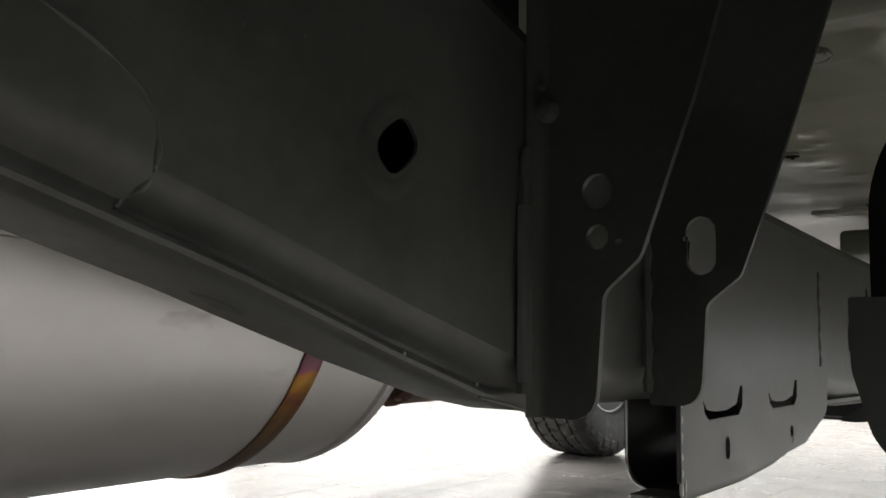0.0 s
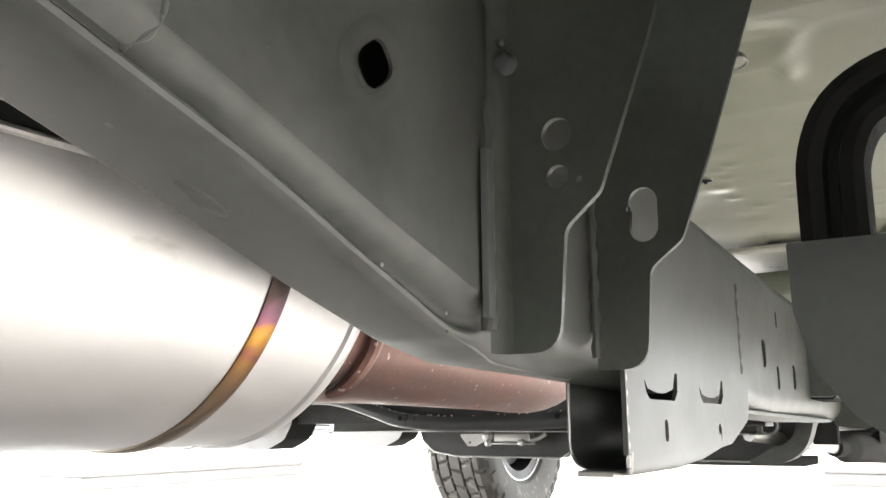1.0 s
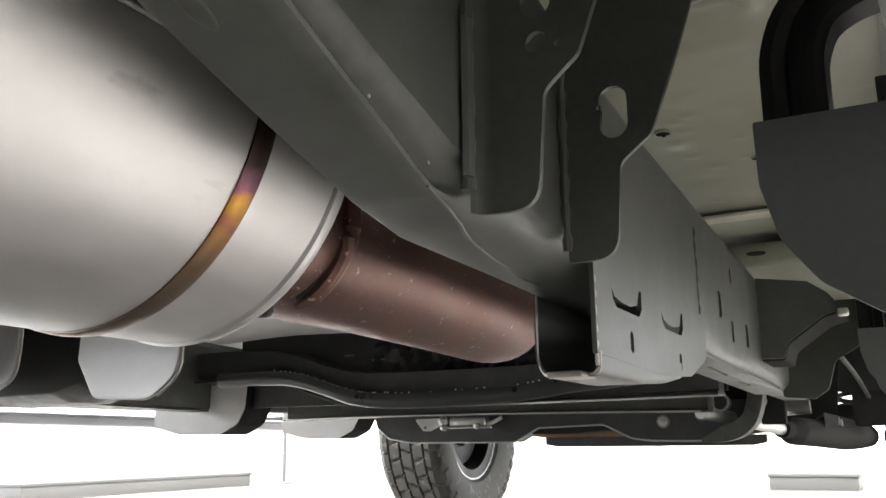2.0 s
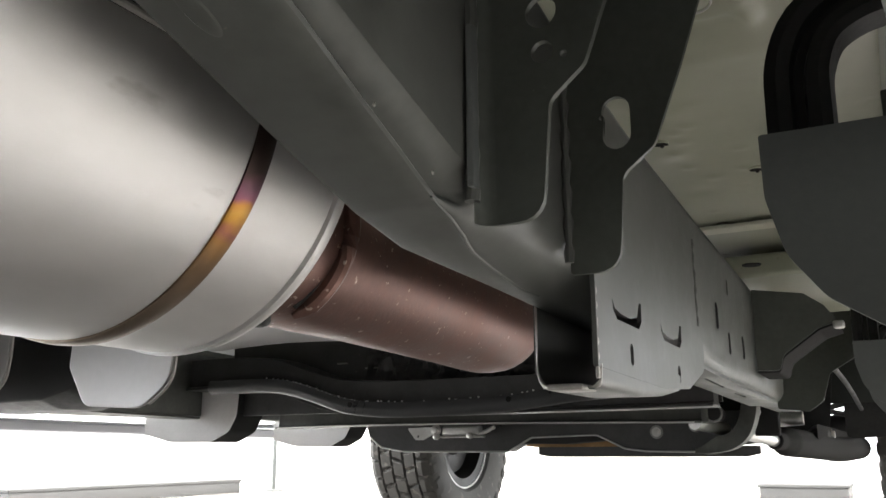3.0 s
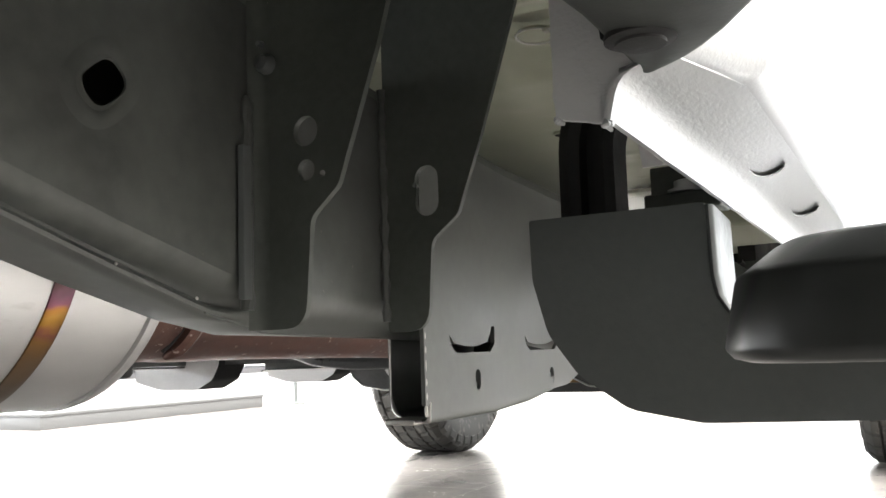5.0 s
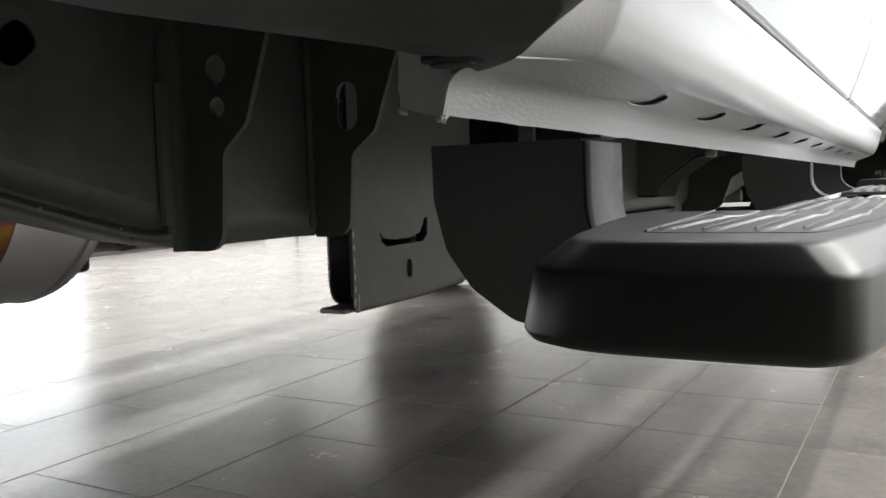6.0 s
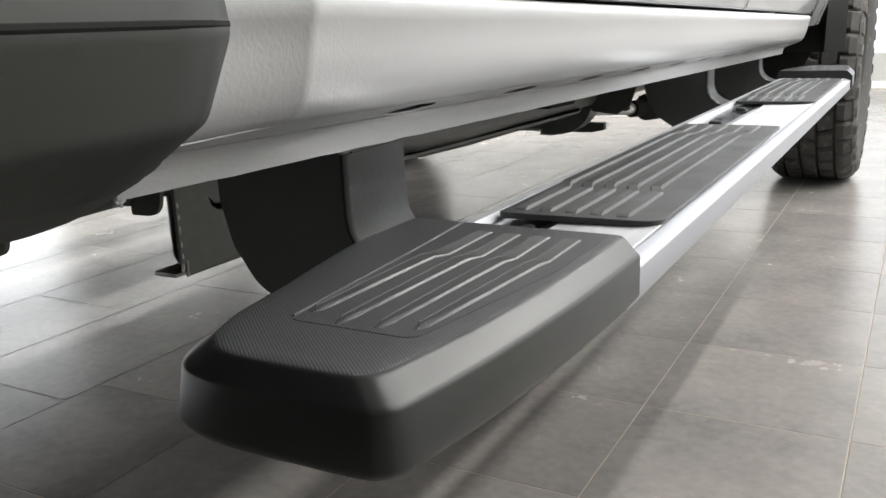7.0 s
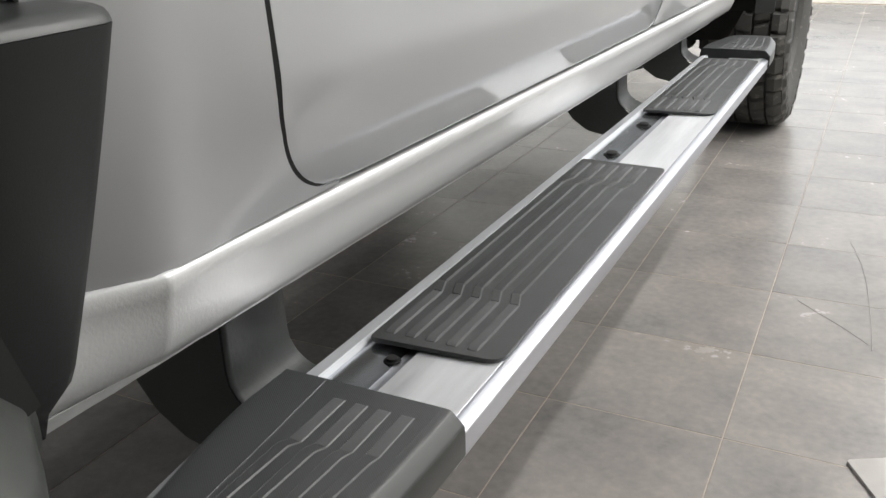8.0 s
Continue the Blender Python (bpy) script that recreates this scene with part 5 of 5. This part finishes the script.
# second body mount and the parts beside it
S_EDGE = fillet([(-0.2, 0.462, 0), (-0.167, 0.461, 0.008), (-0.161, 0.484, 0.02), (-0.107, 0.5225, 0.02), (-0.080, 0.530, 0)], 5)
m2 = part("body_mount_bracket", plate(S_EDGE + [(-0.098, 0.556), (-0.125, 0.576), (-0.2, 0.588)], [], lambda u, v, w: Vector((u, 1.85 + w, v)), 0.004), M_BRACKET, truck, "black steel body mount bracket with a stepped lower edge", 0.0012)
part("lower_flange", sheet([[Vector((u, 1.852, v - 0.001)), Vector((u + 0.001, 1.90, v - 0.002)), Vector((u + 0.002, 1.96, v - 0.003))] for u, v in S_EDGE], (0, 0, -1), 0.003), M_MATT, m2, "folded lower flange")
part("edge_tip", block(-0.088, -0.072, 1.846, 1.866, 0.520, 0.531, 0.003), M_ALLOY, m2, "bright corner")
part("rear_guard", plate(fillet([(-0.215, 0.418, 0.006), (-0.160, 0.412, 0.01), (-0.135, 0.430, 0.012), (-0.120, 0.482, 0.012), (-0.075, 0.510, 0.01), (-0.075, 0.60, 0), (-0.215, 0.60, 0)]), [], lambda u, v, w: Vector((u, 2.20 + w + 0.25 * (v - 0.44), v)), 0.005), M_BRACKET, truck, "black folded guard plate behind the body mount", 0.001)
part("brake_hose", sweep(curve_points([(-0.17, 2.22, 0.60), (-0.16, 2.3, 0.57), (-0.15, 2.4, 0.55), (-0.12, 2.8, 0.50), (-0.11, 3.3, 0.46)], 6), 0.006, 10), M_RUBBER, truck, "black rubber brake hose")
for y, z in ((3.17, 0.385),):
    part("link_nut", bolt((-0.19, y, z), "x", 0.011, 0.010), M_ALLOY, truck, "bright hexagon nut")
part("coil_spring", sweep([(-0.16 + 0.055 * math.cos(w * 0.45), 2.62 + 0.055 * math.sin(w * 0.45) + 0.9, 0.44 + 0.0042 * w) for w in range(110)], 0.009, 8), M_DARK, truck, "black coil spring")
# heat shields and silencer beside the transmission
# the shield's lit underside is brightened by the same pale coat
part("heat_shield", sheet([[Vector((x, y, 0.572 + 0.006 * math.sin(x * 9) + 0.012 * (y - 1.6))) for x in [-1.42 + 0.07 * i for i in range(16)]] for y in (1.15, 1.4, 1.7, 2.0)], (0, 0, 1), 0.002), M_BRIGHTCOAT, truck, "pale pressed heat shield")


def shield_panel(x, y, w, h, s):
    """A pale pressed shield panel: faceted inner edge, rounded outer corner, folded dark rim."""
    out = fillet([(x - w * 0.02, h + 0.16, 0), (x - w * 0.05, h + 0.055, 0.01), (x + w * 0.14, h + 0.006, 0.02), (x + w * 0.72, h, 0.05), (x + w * 0.98, h + 0.03, 0.05), (x + w, h + 0.07, 0.01), (x + w, h + 0.16, 0)], 5)
    p = part("shield_panel", loft([[Vector((u, y + d, v + e)) for u, v in out] for d, e in ((0.0, 0.0), (0.004, 0.0), (0.008, 0.002 * s))]), M_SHIELD, truck, "pale pressed aluminised shield panel", 0.002)
    part("folded_rim", sweep([Vector((u + 0.002, y + 0.004, v)) for u, v in out if u > x + w * 0.75], 0.0022, 8), M_EDGE, p)
    return p


shield_panel(-0.935, 1.20, 0.168, 0.394, 1)
shield_panel(-1.46, 1.28, 0.285, 0.412, 1)
part("fuel_tank", loft([[Vector((u, y, v + e)) for u, v in fillet([(-1.52, 0.56, 0.01), (-1.50, 0.425, 0.04), (-1.40, 0.41, 0.05), (-1.20, 0.412, 0.05), (-1.12, 0.43, 0.04), (-1.10, 0.56, 0.01)], 5)] for y, e in ((1.36, 0.012), (1.40, 0.0), (1.48, 0.0), (1.52, 0.02))]), M_RUBBER, truck, "black plastic fuel tank", 0.003)
for i in range(7):
    x = -0.72 - 0.085 * i
    part("skid_slot", block(x - 0.022 + 0.008 * (i % 3), x + 0.022, 2.10, 2.106, 0.512 + 0.014 * (i % 3), 0.5155 + 0.014 * (i % 3), 0.001), M_EDGE, xm, "bright pressed slot edge")
part("crossmember_web", block(-1.46, -0.30, 2.105, 2.112, 0.43, 0.63), M_GEAR, xm)
rng = random.Random(23)
foil = []
for i in range(26):
    z = 0.455 + 0.0046 * i
    foil.append([Vector((x, 2.075 + 0.022 * noise.noise(Vector((x * 34, z * 30, 2.0))) + 0.010 * abs(noise.noise(Vector((x * 80, z * 70, 7.0)))) + 0.03 * (i / 25) ** 2, z + 0.006 * noise.noise(Vector((x * 25, 1.0, z * 25))))) for x in [-1.06 + 0.009 * k for k in range(60)]])
part("foil_wrap", sheet(foil, (0, 1, 0), 0.001), M_GEAR, xm, "crumpled black foil wrap", angle=18)
part("lower_lip", loft([[q + Vector((0, a, b)) for a, b in ((-0.020, 0.017), (-0.026, 0.006), (-0.024, -0.008), (-0.012, -0.014), (0.0, -0.013), (0.0, 0.017))] for q in LIP]), M_FLANGE, xm, "grey rolled lower lip", angle=60)
part("splash_guard", plate(fillet([(-0.376, 0.399, 0.01), (-0.246, 0.396, 0.02), (-0.193, 0.413, 0.01), (-0.177, 0.548, 0.02), (-0.124, 0.74, 0.01), (-0.376, 0.74, 0.01)]), [], lambda u, v, w: Vector((u, 3.2 + w + 0.1 * (v - 0.39), v)), 0.008), M_MATT, truck, "matt black splash guard panel", 0.002)
part("tower_plate", block(-0.34, -0.262, 2.60, 2.63, 0.375, 0.52, 0.004), M_MATT, truck, "black plate behind the crossmember")
part("hanger_tower", block(-0.52, -0.30, 2.50, 2.56, 0.42, 0.56, 0.004), M_MATT, truck, "black hanger tower above the crossmember")
part("liner_flap", plate(fillet([(-0.16, 0.375, 0.02), (0.03, 0.385, 0.04), (0.085, 0.50, 0.05), (0.104, 0.98, 0), (-0.16, 0.98, 0)]), [], lambda u, v, w: Vector((u, 3.36 + w - 0.10 * (v - 0.5), v)), 0.005), M_MATT, truck, "black liner flap ahead of the cab", 0.001)
part("inner_wing", block(-0.24, -0.2, 2.6, 3.3, 0.50, 1.0), M_DARK, truck, "black inner wing panel")
part("front_liner", sheet([[Vector((x, WY + 0.60 * math.cos(w), 0.46 + 0.56 * math.sin(w))) for x in (-0.25, -0.1, 0.05, 0.115)] for w in [math.radians(178 - 9 * i) for i in range(20)]], (0, 0, 1), 0.004), M_LINER, truck, "black plastic front wheel arch liner")
part("front_flare", sheet([[Vector((x, WY + r * math.cos(w), 0.46 + r * math.sin(w) * 0.95)) for x, r in ((0.10, 0.60), (0.165, 0.585), (0.17, 0.64), (0.12, 0.68))] for w in [math.radians(178 - 8 * i) for i in range(23)]], (0, 0, 1), 0.004), M_PLASTIC, truck, "black plastic front wheel arch flare")
part("wheelhouse", join(block(-0.196, -0.19, -0.9, 0.62, 0.80, 1.05), block(0.09, 0.15, -0.9, 0.45, 1.0, 1.06)), M_LINER, truck, "black inner wheelhouse panel")
part("far_side", block(-1.90, -1.86, 0.6, 3.2, 0.62, ZT), M_PAINT, truck, "silver far flank of the cab")
part("cab_shell", block(-1.86, 0.085, -1.5, 4.8, 1.05, 1.10), M_DARK, truck, "dark inner cab floor structure above the sills")

# ---- loose things in the showroom ----
def fixture(x, wide):
    t = thing("ceiling_light", (x, 4.1, CEIL), "long white linear ceiling light", "ceiling light", "ceiling lights")
    part("housing", block(x - wide / 2 - 0.03, x + wide / 2 + 0.03, 1.05, 7.15, CEIL - 0.11, CEIL - 0.002, 0.006), M_WALL, t)


for lx, wide, watts in LAMP_ROWS:
    fixture(lx, wide)


def plinth(x0, x1, y0, y1, h):
    t = thing("display_plinth", ((x0 + x1) / 2, (y0 + y1) / 2, 0), "low grey display plinth on the tiled floor", "plinth", "display plinths")
    part("base", block(x0, x1, y0, y1, 0.0, h * 0.8, 0.004), M_PLINTH, t)
    part("slab", block(x0 - 0.01, x1 + 0.01, y0 - 0.01, y1 + 0.01, h * 0.8, h, 0.004), M_PLINTH, t)


plinth(-6.3, -5.33, 4.4, 6.72, 0.115)
plinth(-0.946, -0.37, 7.1, 7.6, 0.11)
post = thing("barrier_post", (-5.256, 7.106, 0), "slim steel barrier post standing near the wall", "post")
part("pole", lathe([(0.012, 0.018), (0.9, 0.018), (0.905, 0.022), (0.94, 0.022), (0.945, 0.0)], (-5.256, 7.106, 0), "z", 16), M_PLATE, post)
part("foot", lathe([(0.0, 0.09), (0.008, 0.09), (0.016, 0.02)], (-5.256, 7.106, 0), "z", 24), M_PLATE, post)
tagged(part("loose_tile", plate(fillet([(0.512, 1.762, 0.008), (0.60, 1.60, 0.01), (1.15, 1.90, 0.01), (1.06, 2.06, 0.01)]), [], lambda u, v, w: Vector((u, v, 0.0005 + w)), 0.005), M_LOOSE, None, "", 0.0015),
                "loose grey floor tile lying on the tiled floor", "tile")

# ---- floor tiles ----
M_SCUFF = mat("dark_scuff", (0.165, 0.153, 0.143), 0.5, 0.0, 0.2, 40, 200, 0.0)
for line in [[(0.471, 2.737), (0.488, 2.660), (0.502, 2.588), (0.515, 2.493), (0.522, 2.416), (0.531, 2.288), (0.537, 2.159)], [(0.386, 2.336), (0.434, 2.285), (0.485, 2.233), (0.529, 2.180)]]:
    path = curve_points([(x, y, 0.0006) for x, y in line], 5)
    rings = []
    for i, q in enumerate(path):
        d = (path[min(i + 1, len(path) - 1)] - path[max(i - 1, 0)]).normalized()
        side = Vector((-d.y, d.x, 0)) * (0.00055 + 0.0003 * math.sin(i * 1.7))
        rings.append([q - side, q - side * 0.5 + Vector((0, 0, 0.0004)), q + side * 0.5 + Vector((0, 0, 0.0004)), q + side])
    part("scratch", loft(rings), M_SCUFF, floor, "thin dark scratch in the tiles")

STEP, GAP = 0.3, 0.0019


def tile_mesh(name, w, l):
    bm = block(-w / 2, w / 2, -l / 2, l / 2, -0.004, 0.0, 0)
    top = [f for f in bm.faces if f.normal.z > 0.9]
    bmesh.ops.inset_region(bm, faces=top, thickness=0.0012, depth=0.0)
    for v in bm.verts:
        if v.co.z > -0.001 and (abs(abs(v.co.x) - w / 2) < 1e-5 or abs(abs(v.co.y) - l / 2) < 1e-5):
            v.co.z -= 0.0004
    me = bpy.data.meshes.new(name)
    bm.to_mesh(me)
    bm.free()
    me.materials.append(M_TILE)
    return me


short, long_ = tile_mesh("tile_square", STEP - GAP, 0.305 - GAP), tile_mesh("tile_oblong", STEP - GAP, 0.61 - GAP)
PHASE = {-5: 1.370, -6: 1.765, -7: 1.55, -8: 1.86, -9: 1.44}
rest = bmesh.new()
for i in range(-32, 19):
    x = 0.33 + STEP * i + STEP / 2
    wide_row = i <= -5
    length = 0.61 if wide_row else 0.305
    phase = PHASE.get(i, 1.345 + 0.2 * (i % 3)) if wide_row else 1.75
    k0 = int((Y0 - phase) / length)
    for k in range(k0, int((Y1 - phase) / length) + 1):
        y = phase + (k + 0.5) * length
        if y - length / 2 < Y0 or y + length / 2 > Y1 or x - 0.15 < X0 or x + 0.15 > X1:
            continue
        me = long_ if wide_row else short
        near = -2.1 < x < 1.3 and 0.9 < y < 4.3
        if near:
            t = new("tile", me)
            t.location = (x, y, 0.0)
            t.parent = floor
        else:
            base = len(rest.verts)
            w, l = STEP - GAP, length - GAP
            vs = [rest.verts.new((x + sx * w / 2, y + sy * l / 2, 0)) for sx, sy in ((-1, -1), (1, -1), (1, 1), (-1, 1))]
            lo = [rest.verts.new((x + sx * w / 2, y + sy * l / 2, -0.005)) for sx, sy in ((-1, -1), (1, -1), (1, 1), (-1, 1))]
            rest.faces.new(vs)
            for a in range(4):
                b = (a + 1) % 4
                rest.faces.new((lo[a], lo[b], vs[b], vs[a]))
outer = part("outer_tiles", rest, M_TILE, floor)
tagged(outer, "grey porcelain tiles of the outer floor", "", "", "stuff")
